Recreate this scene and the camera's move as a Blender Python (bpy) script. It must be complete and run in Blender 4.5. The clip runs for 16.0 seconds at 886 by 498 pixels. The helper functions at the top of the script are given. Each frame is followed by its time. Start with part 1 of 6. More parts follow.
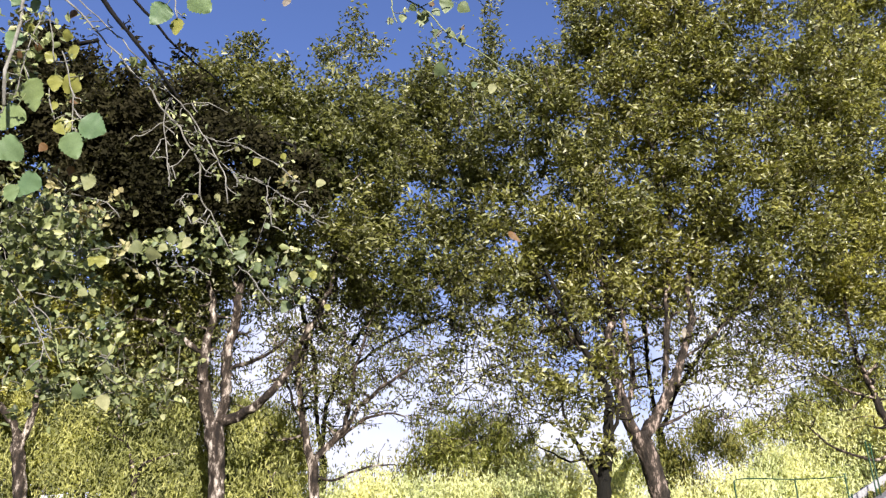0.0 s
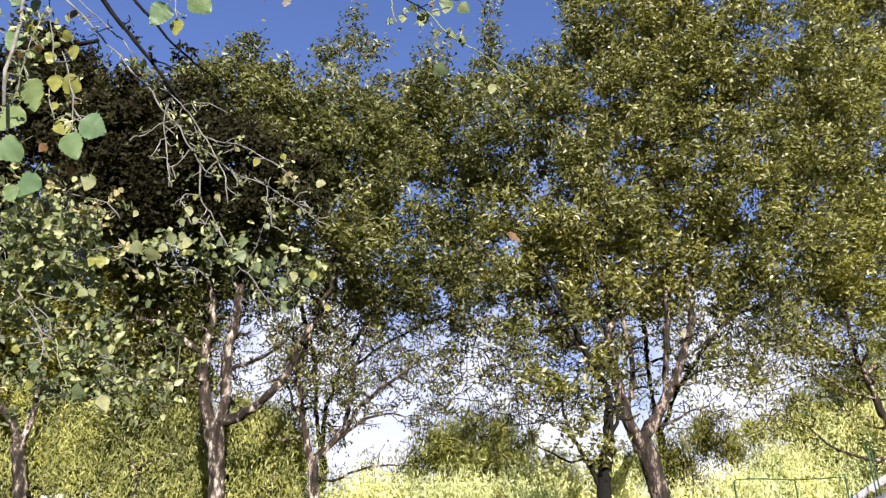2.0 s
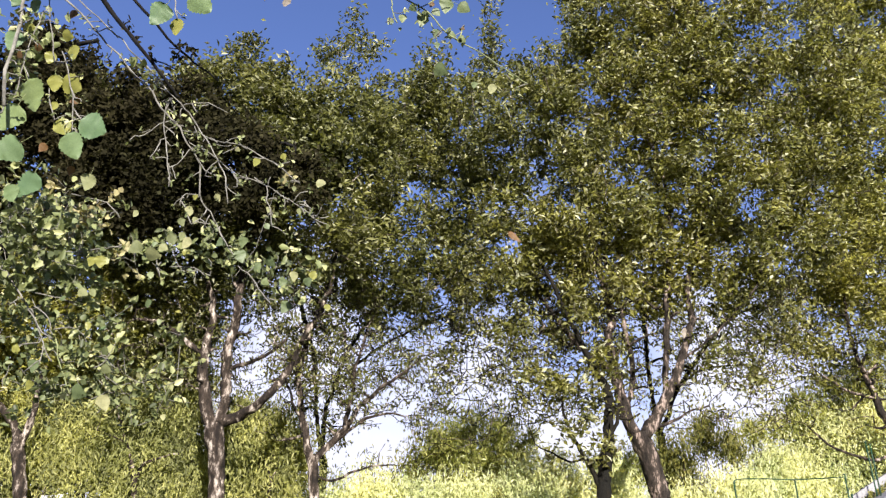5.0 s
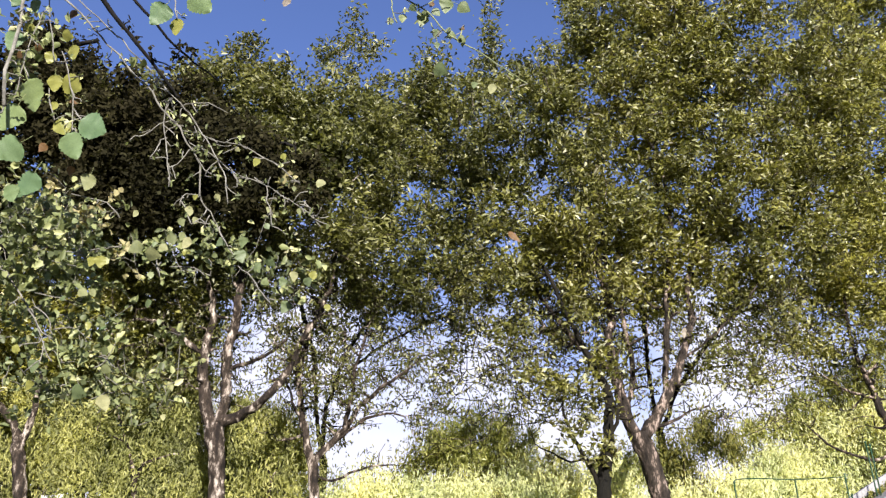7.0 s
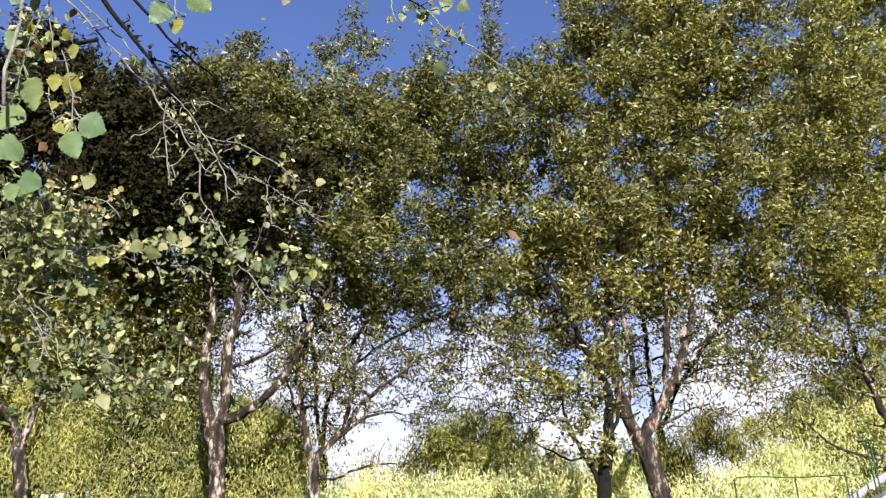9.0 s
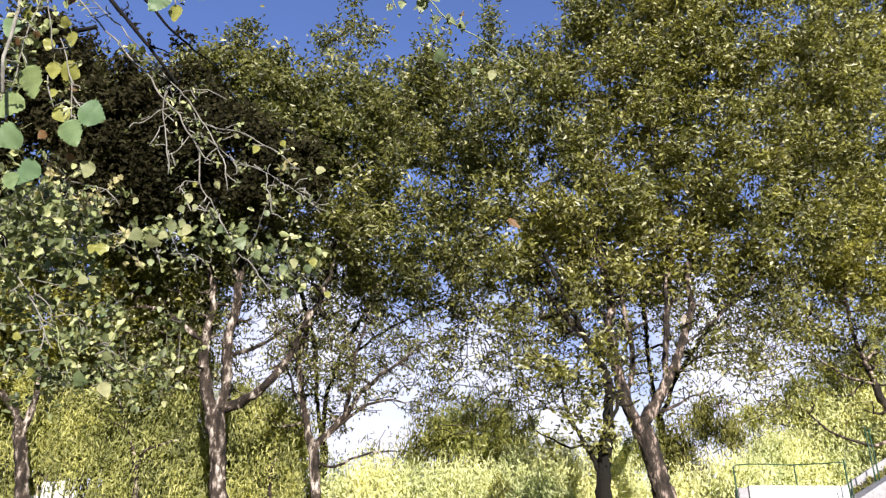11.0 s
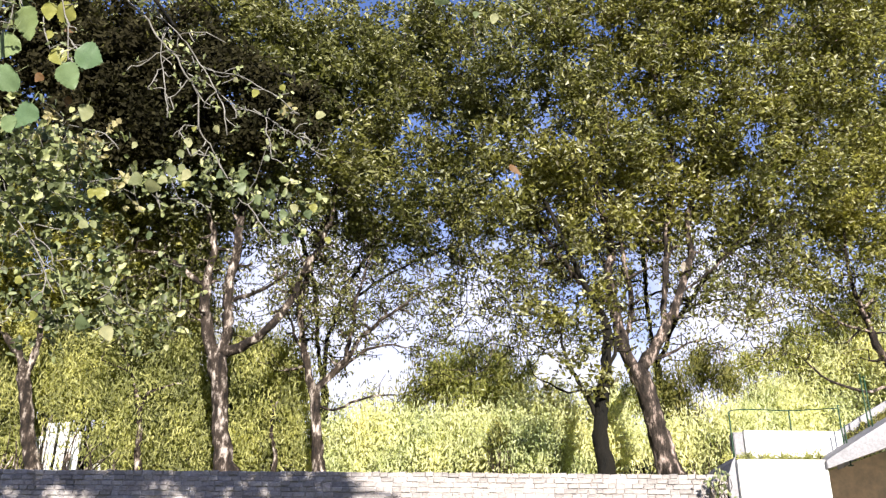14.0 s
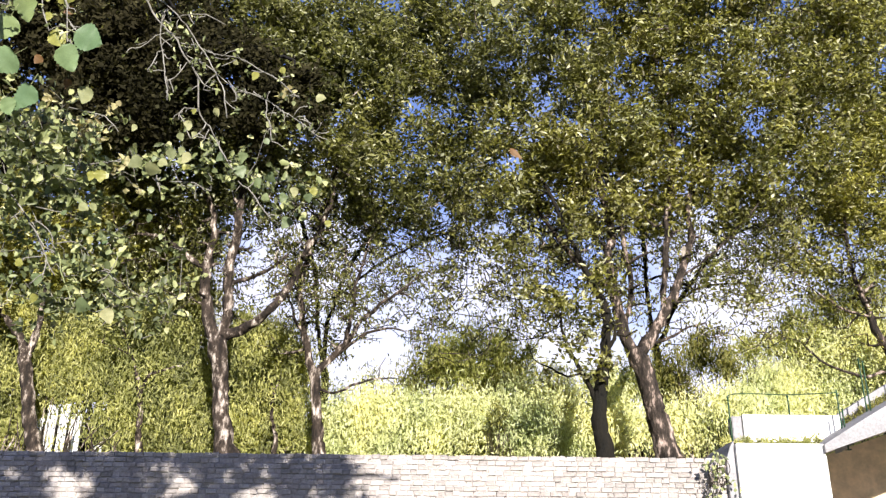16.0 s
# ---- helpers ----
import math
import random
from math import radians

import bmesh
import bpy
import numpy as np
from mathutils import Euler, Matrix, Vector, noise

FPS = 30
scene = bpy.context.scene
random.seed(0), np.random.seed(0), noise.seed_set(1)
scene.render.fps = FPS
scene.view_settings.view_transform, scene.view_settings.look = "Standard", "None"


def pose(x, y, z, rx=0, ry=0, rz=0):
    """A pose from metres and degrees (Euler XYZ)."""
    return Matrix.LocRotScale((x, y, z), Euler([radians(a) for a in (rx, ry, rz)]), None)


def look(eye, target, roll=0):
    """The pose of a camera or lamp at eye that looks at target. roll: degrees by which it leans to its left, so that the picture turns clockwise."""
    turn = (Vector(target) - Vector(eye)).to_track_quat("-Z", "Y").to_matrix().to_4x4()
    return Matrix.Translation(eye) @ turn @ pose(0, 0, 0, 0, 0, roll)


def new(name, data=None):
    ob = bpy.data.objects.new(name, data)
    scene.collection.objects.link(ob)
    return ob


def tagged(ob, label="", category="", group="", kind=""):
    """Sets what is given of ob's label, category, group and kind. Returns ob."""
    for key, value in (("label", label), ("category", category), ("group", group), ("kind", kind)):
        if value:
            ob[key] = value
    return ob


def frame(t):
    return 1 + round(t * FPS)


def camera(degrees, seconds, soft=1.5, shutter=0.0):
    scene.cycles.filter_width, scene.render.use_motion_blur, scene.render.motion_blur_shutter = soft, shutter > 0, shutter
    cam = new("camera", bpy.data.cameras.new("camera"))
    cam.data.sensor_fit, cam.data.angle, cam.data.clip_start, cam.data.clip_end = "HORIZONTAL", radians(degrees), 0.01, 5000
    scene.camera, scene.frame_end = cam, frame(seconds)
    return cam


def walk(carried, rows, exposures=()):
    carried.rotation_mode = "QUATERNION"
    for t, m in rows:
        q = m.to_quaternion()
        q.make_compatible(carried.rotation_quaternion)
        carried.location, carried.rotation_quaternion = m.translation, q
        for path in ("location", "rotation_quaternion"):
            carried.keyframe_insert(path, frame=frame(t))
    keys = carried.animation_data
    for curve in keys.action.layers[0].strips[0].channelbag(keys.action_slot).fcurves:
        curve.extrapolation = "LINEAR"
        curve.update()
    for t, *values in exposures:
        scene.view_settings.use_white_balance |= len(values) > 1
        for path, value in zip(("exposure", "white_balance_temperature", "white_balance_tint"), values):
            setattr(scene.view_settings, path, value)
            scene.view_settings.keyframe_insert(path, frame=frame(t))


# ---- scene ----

EYE = (0.0, 0.0, 1.6)


def aim(tilt, roll):
    """Camera pose on its fixed stand, tilted up by some degrees."""
    a = radians(tilt)
    return look(EYE, (0.0, 10 * math.cos(a), 1.6 + 10 * math.sin(a)), roll)


cam = camera(54, 16.0, soft=1.35)
ROWS = [
    (0.0, 27.50, 0.23), (2.5, 27.52, 0.23), (4.2, 27.51, 0.23), (6.3, 27.51, 0.24), (8.5, 27.48, 0.15), (8.7, 27.47, 0.15),
    (9.8, 27.20, 0.13), (10.8, 26.85, 0.13), (11.0, 26.64, 0.13), (11.5, 25.56, 0.20), (12.0, 24.57, 0.32), (12.5, 23.81, 0.36),
    (13.0, 23.64, 0.36), (13.5, 23.44, 0.34), (14.0, 23.10, 0.44), (14.5, 22.53, 0.47), (15.0, 22.22, 0.53), (15.5, 22.14, 0.62),
    (16.0, 22.03, 0.61)]
walk(cam, [(t, aim(tilt, roll)) for t, tilt, roll in ROWS],
     exposures=[(0.0, 1.06), (10.8, 1.08), (12.5, 1.14), (16.0, 1.18)])

# ---- light: clear sky, sun fairly low behind the camera, to the right ----
SUN_EL, SUN_AZ = 20.0, 168.0   # degrees, azimuth clockwise from +y
world = bpy.data.worlds.new("sky")
scene.world = world
world.use_nodes = True
wn = world.node_tree.nodes
sky = wn.new("ShaderNodeTexSky")
sky.sky_type = "NISHITA"
sky.sun_disc = False
sky.sun_elevation, sky.sun_rotation = radians(SUN_EL), radians(SUN_AZ)
sky.air_density, sky.dust_density, sky.ozone_density = 1.0, 0.1, 4.0
wl = world.node_tree.links
wn["Background"].inputs["Strength"].default_value = 0.13
# white haze and cloud low over the horizon, thinning upwards
wtc, wsep = wn.new("ShaderNodeTexCoord"), wn.new("ShaderNodeSeparateXYZ")
wl.new(wtc.outputs["Generated"], wsep.inputs[0])
wnoise = wn.new("ShaderNodeTexNoise")
wnoise.inputs["Scale"].default_value, wnoise.inputs["Detail"].default_value = 6.0, 7.0
wl.new(wtc.outputs["Generated"], wnoise.inputs["Vector"])
wadd = wn.new("ShaderNodeMath")
wadd.operation = "MULTIPLY_ADD"
wl.new(wnoise.outputs["Fac"], wadd.inputs[0])
wadd.inputs[1].default_value = -0.55
wl.new(wsep.outputs["Z"], wadd.inputs[2])
wmap = wn.new("ShaderNodeMapRange")
wmap.interpolation_type = "SMOOTHSTEP"
for i, v in ((1, -0.06), (2, 0.265), (3, 1.0), (4, 0.0)):
    wmap.inputs[i].default_value = v
wl.new(wadd.outputs[0], wmap.inputs[0])
wmix = wn.new("ShaderNodeMix")
wmix.data_type = "RGBA"
wl.new(wmap.outputs[0], wmix.inputs[0])
wtint = wn.new("ShaderNodeMix")
wtint.data_type, wtint.blend_type = "RGBA", "MULTIPLY"
wtint.inputs[0].default_value = 1.0
wl.new(sky.outputs[0], wtint.inputs[6])
wtint.inputs[7].default_value = (0.76, 0.65, 0.82, 1)
wl.new(wtint.outputs[2], wmix.inputs[6])
wmix.inputs[7].default_value = (4.05, 4.05, 4.8, 1)
wl.new(wmix.outputs[2], wn["Background"].inputs["Color"])
sun = new("sun", bpy.data.lights.new("sun", "SUN"))
sun.data.energy, sun.data.angle, sun.data.color = 5.0, radians(0.5), (1.0, 0.94, 0.84)
_e, _a = radians(SUN_EL), radians(SUN_AZ)
SUN_DIR = Vector((math.sin(_a) * math.cos(_e), math.cos(_a) * math.cos(_e), math.sin(_e)))
sun.matrix_world = look(SUN_DIR * 60, (0, 0, 0))

# ---- materials ----


def ramp(nt, fac, stops):
    r = nt.nodes.new("ShaderNodeValToRGB")
    while len(r.color_ramp.elements) < len(stops):
        r.color_ramp.elements.new(0.5)
    for e, (p, c) in zip(r.color_ramp.elements, stops):
        e.position, e.color = p, (*c, 1)
    nt.links.new(fac, r.inputs[0])
    return r.outputs[0]


def noise_out(nt, scale, detail=4.0, rough=0.6, stretch=None):
    tc = nt.nodes.new("ShaderNodeTexCoord")
    n = nt.nodes.new("ShaderNodeTexNoise")
    n.inputs["Scale"].default_value, n.inputs["Detail"].default_value = scale, detail
    n.inputs["Roughness"].default_value = rough
    src = tc.outputs["Object"]
    if stretch:
        mp = nt.nodes.new("ShaderNodeMapping")
        mp.inputs["Scale"].default_value = stretch
        nt.links.new(src, mp.inputs[0])
        src = mp.outputs[0]
    nt.links.new(src, n.inputs["Vector"])
    return n.outputs["Fac"]


def mixed(nt, fac, a, b, mode="MIX"):
    m = nt.nodes.new("ShaderNodeMix")
    m.data_type, m.blend_type = "RGBA", mode
    for sock, v in ((m.inputs[0], fac), (m.inputs[6], a), (m.inputs[7], b)):
        if isinstance(v, (int, float)):
            sock.default_value = v
        elif isinstance(v, tuple):
            sock.default_value = (*v, 1)
        else:
            nt.links.new(v, sock)
    return m.outputs[2]


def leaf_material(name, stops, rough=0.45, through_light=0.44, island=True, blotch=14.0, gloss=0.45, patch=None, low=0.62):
    """Leaf colours vary leaf by leaf and again in patches; some light passes through."""
    m = bpy.data.materials.new(name)
    m.use_nodes = True
    nt = m.node_tree
    bs = nt.nodes["Principled BSDF"]
    if island:
        rnd = nt.nodes.new("ShaderNodeNewGeometry").outputs["Random Per Island"]
    else:
        rnd = nt.nodes.new("ShaderNodeObjectInfo").outputs["Random"]
    col = ramp(nt, rnd, stops)
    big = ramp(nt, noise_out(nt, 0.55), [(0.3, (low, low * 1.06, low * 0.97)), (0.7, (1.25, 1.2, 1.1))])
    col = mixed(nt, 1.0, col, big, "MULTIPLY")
    if patch:
        spots = ramp(nt, noise_out(nt, patch[0], 3.0, 0.55, (1, 1, 0.6)), [(0.36, (patch[1], patch[1] * 1.06, patch[1] * 0.95)), (0.5, (1.0, 1.0, 0.95)), (0.66, (1.45, 1.40, 1.35))])
        col = mixed(nt, 1.0, col, spots, "MULTIPLY")
    fine = ramp(nt, noise_out(nt, blotch), [(0.35, (0.8, 0.82, 0.8)), (0.65, (1.15, 1.15, 1.08))])
    col = mixed(nt, 1.0, col, fine, "MULTIPLY")
    nt.links.new(col, bs.inputs["Base Color"])
    bs.inputs["Roughness"].default_value = rough
    bs.inputs["Specular IOR Level"].default_value = gloss
    tr = nt.nodes.new("ShaderNodeBsdfTranslucent")
    nt.links.new(mixed(nt, 1.0, col, (1.15, 1.18, 0.75), "MULTIPLY"), tr.inputs["Color"])
    mx = nt.nodes.new("ShaderNodeMixShader")
    mx.inputs[0].default_value = through_light
    nt.links.new(bs.outputs[0], mx.inputs[1])
    nt.links.new(tr.outputs[0], mx.inputs[2])
    nt.links.new(mx.outputs[0], nt.nodes["Material Output"].inputs["Surface"])
    return m


def solid_material(name, stops, scale, rough=0.8, bump=0.3, stretch=None, fine=40.0, vary=0.0, bump_dist=0.02):
    m = bpy.data.materials.new(name)
    m.use_nodes = True
    nt = m.node_tree
    bs = nt.nodes["Principled BSDF"]
    col = ramp(nt, noise_out(nt, scale, 5, 0.65, stretch), stops)
    grain = ramp(nt, noise_out(nt, fine, 3, 0.7, stretch), [(0.3, (0.75, 0.75, 0.75)), (0.7, (1.15, 1.15, 1.15))])
    col = mixed(nt, 1.0, col, grain, "MULTIPLY")
    if vary:
        info = nt.nodes.new("ShaderNodeObjectInfo").outputs["Random"]
        isl = nt.nodes.new("ShaderNodeNewGeometry").outputs["Random Per Island"]
        add = nt.nodes.new("ShaderNodeMath")
        nt.links.new(info, add.inputs[0])
        nt.links.new(isl, add.inputs[1])
        fr = nt.nodes.new("ShaderNodeMath")
        fr.operation = "FRACT"
        nt.links.new(add.outputs[0], fr.inputs[0])
        lo, hi = 1 - vary, 1 + vary * 0.5
        col = mixed(nt, 1.0, col, ramp(nt, fr.outputs[0], [(0, (lo, lo, lo)), (0.5, (1, 0.97, 0.95)), (1, (hi, hi, hi))]), "MULTIPLY")
    nt.links.new(col, bs.inputs["Base Color"])
    bs.inputs["Roughness"].default_value = rough
    bs.inputs["Specular IOR Level"].default_value = 0.25
    bp = nt.nodes.new("ShaderNodeBump")
    bp.inputs["Strength"].default_value, bp.inputs["Distance"].default_value = bump, bump_dist
    nt.links.new(noise_out(nt, fine * 0.6, 5, 0.7, stretch), bp.inputs["Height"])
    nt.links.new(bp.outputs[0], bs.inputs["Normal"])
    return m


# the palest stops put sun glints into some leaves' colour
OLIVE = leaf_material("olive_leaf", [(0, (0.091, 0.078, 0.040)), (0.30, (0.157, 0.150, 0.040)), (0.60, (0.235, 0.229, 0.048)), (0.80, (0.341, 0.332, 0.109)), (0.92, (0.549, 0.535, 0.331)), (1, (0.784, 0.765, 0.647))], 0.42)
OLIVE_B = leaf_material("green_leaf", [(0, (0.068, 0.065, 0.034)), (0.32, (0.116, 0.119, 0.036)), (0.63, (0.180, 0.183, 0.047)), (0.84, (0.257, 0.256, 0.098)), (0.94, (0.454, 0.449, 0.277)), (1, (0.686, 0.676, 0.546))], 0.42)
# crown shade and leaf silhouettes put into this leaf colour
SHADED_LEAF = leaf_material("shaded_leaf", [(0, (0.028, 0.025, 0.016)), (0.6, (0.040, 0.036, 0.021)), (0.94, (0.054, 0.049, 0.027)), (1, (0.10, 0.094, 0.055))], 0.9, 0.35, gloss=0.05)
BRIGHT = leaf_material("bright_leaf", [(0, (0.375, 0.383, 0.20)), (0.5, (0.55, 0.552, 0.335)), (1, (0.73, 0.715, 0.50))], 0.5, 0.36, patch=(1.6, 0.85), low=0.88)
MIDGREEN = leaf_material("mid_leaf", [(0, (0.175, 0.185, 0.060)), (0.5, (0.345, 0.35, 0.125)), (1, (0.54, 0.53, 0.27))], 0.5, 0.45, patch=(2.2, 0.5))
THICKET = leaf_material("thicket_leaf", [(0, (0.17, 0.19, 0.045)), (0.5, (0.35, 0.365, 0.095)), (1, (0.58, 0.56, 0.23))], 0.5, 0.45)
# glints put into the top stops here as well
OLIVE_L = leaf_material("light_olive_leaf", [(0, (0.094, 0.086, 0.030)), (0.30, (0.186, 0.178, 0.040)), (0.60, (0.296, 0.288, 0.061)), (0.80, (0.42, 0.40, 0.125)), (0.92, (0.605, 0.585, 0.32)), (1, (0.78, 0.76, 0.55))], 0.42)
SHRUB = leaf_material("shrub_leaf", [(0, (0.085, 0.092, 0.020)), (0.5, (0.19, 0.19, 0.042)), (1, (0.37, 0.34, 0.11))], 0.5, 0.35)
PALE = leaf_material("pale_leaf", [(0, (0.062, 0.076, 0.034)), (0.35, (0.160, 0.188, 0.092)), (0.7, (0.30, 0.335, 0.17)), (0.92, (0.44, 0.46, 0.25)), (1, (0.60, 0.57, 0.38))], 0.5, 0.3)
BIGLEAF = leaf_material("broad_leaf", [(0, (0.135, 0.215, 0.12)), (0.6, (0.195, 0.28, 0.155)), (1, (0.26, 0.32, 0.15))], 0.5, 0.25, island=False, blotch=38.0)
PALE_SOFT = leaf_material("soft_leaf", [(0, (0.13, 0.17, 0.095)), (0.5, (0.20, 0.25, 0.14)), (1, (0.31, 0.35, 0.19))], 0.5, 0.3, island=False, blotch=50.0)
YELLOW = leaf_material("yellow_leaf", [(0, (0.22, 0.23, 0.07)), (0.6, (0.38, 0.37, 0.12)), (1, (0.52, 0.46, 0.22))], 0.4, 0.35, blotch=60.0)
DRY = leaf_material("dull_leaf", [(0, (0.20, 0.22, 0.12)), (0.5, (0.32, 0.34, 0.19)), (1, (0.46, 0.44, 0.27))], 0.6, 0.3, island=False, blotch=60.0)
DRY_SMALL = leaf_material("dry_leaf", [(0, (0.20, 0.16, 0.08)), (0.5, (0.42, 0.38, 0.22)), (1, (0.62, 0.56, 0.36))], 0.6, 0.3, blotch=60.0)
RUST = leaf_material("rust_leaf", [(0, (0.14, 0.075, 0.035)), (1, (0.24, 0.12, 0.05))], 0.6, 0.3, island=False, blotch=60.0)
BLUSH = leaf_material("blush_leaf", [(0, (0.30, 0.25, 0.24)), (1, (0.36, 0.30, 0.28))], 0.5, 0.2, island=False, blotch=60.0)
GRASS = leaf_material("grass_blade", [(0, (0.30, 0.30, 0.06)), (0.6, (0.48, 0.47, 0.13)), (1, (0.62, 0.58, 0.25))], 0.5, 0.4)
# mottled bark; the pale patches also put dappled sunlight into the colour
BARK = solid_material("bark", [(0.40, (0.016, 0.012, 0.010)), (0.53, (0.055, 0.040, 0.031)), (0.585, (0.25, 0.205, 0.175)), (0.68, (0.62, 0.54, 0.48))], 8.0, 0.9, 0.9, (1, 1, 0.42), 22.0, bump_dist=0.06)
BARK_BROWN = solid_material("brown_mottled_bark", [(0.40, (0.016, 0.012, 0.010)), (0.545, (0.055, 0.042, 0.034)), (0.59, (0.24, 0.180, 0.152)), (0.69, (0.56, 0.460, 0.41))], 7.5, 0.9, 0.9, (1, 1, 0.34), 22.0, bump_dist=0.06)
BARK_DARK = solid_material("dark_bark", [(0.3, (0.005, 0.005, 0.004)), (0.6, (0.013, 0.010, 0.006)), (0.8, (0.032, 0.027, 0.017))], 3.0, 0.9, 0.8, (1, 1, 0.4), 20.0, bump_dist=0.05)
# near-black: shade and silhouette put into the bark colour
BARK_SHADED = solid_material("shaded_twig_bark", [(0.3, (0.004, 0.004, 0.004)), (0.7, (0.012, 0.010, 0.010))], 6.0, 0.9, 0.4, None, 60.0)
TWIG = solid_material("pale_twig", [(0.3, (0.115, 0.107, 0.095)), (0.7, (0.32, 0.305, 0.275))], 20.0, 0.8, 0.3, None, 120.0)
TWIG_GREEN = solid_material("green_twig", [(0.3, (0.16, 0.19, 0.08)), (0.7, (0.34, 0.36, 0.18))], 20.0, 0.7, 0.3, None, 120.0)
STONE = solid_material("wall_stone", [(0.25, (0.32, 0.290, 0.282)), (0.5, (0.43, 0.395, 0.386)), (0.8, (0.49, 0.455, 0.445))], 3.0, 0.9, 0.5, None, 25.0, vary=0.30)
MORTAR = solid_material("mortar", [(0.3, (0.34, 0.32, 0.312)), (0.7, (0.44, 0.42, 0.41))], 4.0, 0.95, 0.4, None, 40.0)
PLASTER = solid_material("white_plaster", [(0.25, (0.70, 0.68, 0.65)), (0.55, (0.82, 0.81, 0.79)), (0.8, (0.86, 0.85, 0.83))], 1.6, 0.85, 0.15, None, 30.0)
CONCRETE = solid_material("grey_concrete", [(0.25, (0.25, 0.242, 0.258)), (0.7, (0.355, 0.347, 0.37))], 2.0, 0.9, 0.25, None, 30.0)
BROWN = solid_material("brown_plaster", [(0.25, (0.74, 0.57, 0.43)), (0.7, (0.80, 0.64, 0.49))], 1.4, 0.9, 0.2, None, 4.0)
GREENPAINT = solid_material("green_paint", [(0.3, (0.010, 0.032, 0.016)), (0.75, (0.020, 0.072, 0.034))], 8.0, 0.45, 0.1, None, 60.0)
SOIL = solid_material("soil", [(0.3, (0.05, 0.045, 0.02)), (0.55, (0.10, 0.11, 0.035)), (0.8, (0.20, 0.20, 0.07))], 0.8, 0.95, 0.6, None, 9.0)
WHITEWALL = solid_material("white_paint", [(0.25, (0.66, 0.65, 0.66)), (0.7, (0.82, 0.81, 0.82))], 2.0, 0.8, 0.1, None, 20.0)

# ---- mesh helpers ----


def mesh_object(name, verts, faces, material, parent=None, label="", smooth=False):
    me = bpy.data.meshes.new(name)
    me.from_pydata(verts, [], faces)
    me.materials.append(material)
    if smooth:
        me.polygons.foreach_set("use_smooth", [True] * len(me.polygons))
    ob = new(name, me)
    ob.parent = parent
    return tagged(ob, label)


def part(name, bm, material, parent, label=""):
    """Links a bmesh as one mesh object under a thing or a part."""
    me = bpy.data.meshes.new(name)
    bm.to_mesh(me)
    bm.free()
    me.materials.append(material)
    ob = new(name, me)
    ob.parent = parent
    return tagged(ob, label)


def thing(name, label, category, group="", kind="", at=(0, 0, 0)):
    ob = new(name)
    ob.empty_display_size = 0.2
    ob.location = at
    return tagged(ob, label, category, group, kind)


def box_bm(x0, x1, y0, y1, z0, z1, bevel=0.0):
    bm = bmesh.new()
    bmesh.ops.create_cube(bm, size=1)
    for v in bm.verts:
        v.co = Vector((x0 if v.co.x < 0 else x1, y0 if v.co.y < 0 else y1, z0 if v.co.z < 0 else z1))
    if bevel:
        bmesh.ops.bevel(bm, geom=bm.edges[:], offset=bevel, segments=2, affect="EDGES")
    return bm


def curve_points(pts, step):
    """Catmull-Rom through (x, y, z, r) points."""
    p = np.array(pts, float)
    p = np.vstack([2 * p[0] - p[1], p, 2 * p[-1] - p[-2]])
    out = []
    for i in range(1, len(p) - 2):
        n = max(2, int(np.linalg.norm(p[i + 1, :3] - p[i, :3]) / step))
        for k in range(n):
            t = k / n
            a, b, c, d = p[i - 1], p[i], p[i + 1], p[i + 2]
            out.append(0.5 * (2 * b + (c - a) * t + (2 * a - 5 * b + 4 * c - d) * t * t + (3 * b - a - 3 * c + d) * t ** 3))
    out.append(p[-2])
    return np.array(out)


def tube(pts, rng, sides=8, step=0.25, knots=0.12, wander=0.0):
    """Verts and faces of a tapered, knobbly limb; the uneven outline also mimics rippled reflection edges."""
    c = curve_points(pts, step)
    n = len(c)
    if wander:
        w = np.cumsum(rng.normal(0, wander, (n, 3)), 0)
        w -= np.linspace(0, 1, n)[:, None] * w[-1]
        c[:, :3] += w
    verts, faces = [], []
    for i in range(n):
        d = Vector(c[min(i + 1, n - 1), :3] - c[max(i - 1, 0), :3])
        if d.length < 1e-6:
            d = Vector((0, 0, 1))
        s = d.cross(Vector((0.03, 1.0, 0.02))).normalized()
        u = d.cross(s).normalized()
        for k in range(sides):
            a = 2 * math.pi * k / sides
            r = max(c[i, 3], 0.002) * (1 + knots * rng.normal())
            verts.append(Vector(c[i, :3]) + s * (math.cos(a) * r) + u * (math.sin(a) * r))
    for i in range(n - 1):
        for k in range(sides):
            k2 = (k + 1) % sides
            faces.append((i * sides + k, i * sides + k2, (i + 1) * sides + k2, (i + 1) * sides + k))
    faces.append(tuple(range(sides))[::-1])
    faces.append(tuple(range((n - 1) * sides, n * sides)))
    return verts, faces


def joined_tubes(name, lines, rng, material, parent, label="", sides=5, step=0.25, knots=0.1, wander=0.0):
    verts, faces = [], []
    for pts in lines:
        v, f = tube(pts, rng, sides, step, knots, wander)
        o = len(verts)
        verts += v
        faces += [tuple(i + o for i in q) for q in f]
    return tagged(mesh_object(name, verts, faces, material, parent, label, True), kind="stuff")


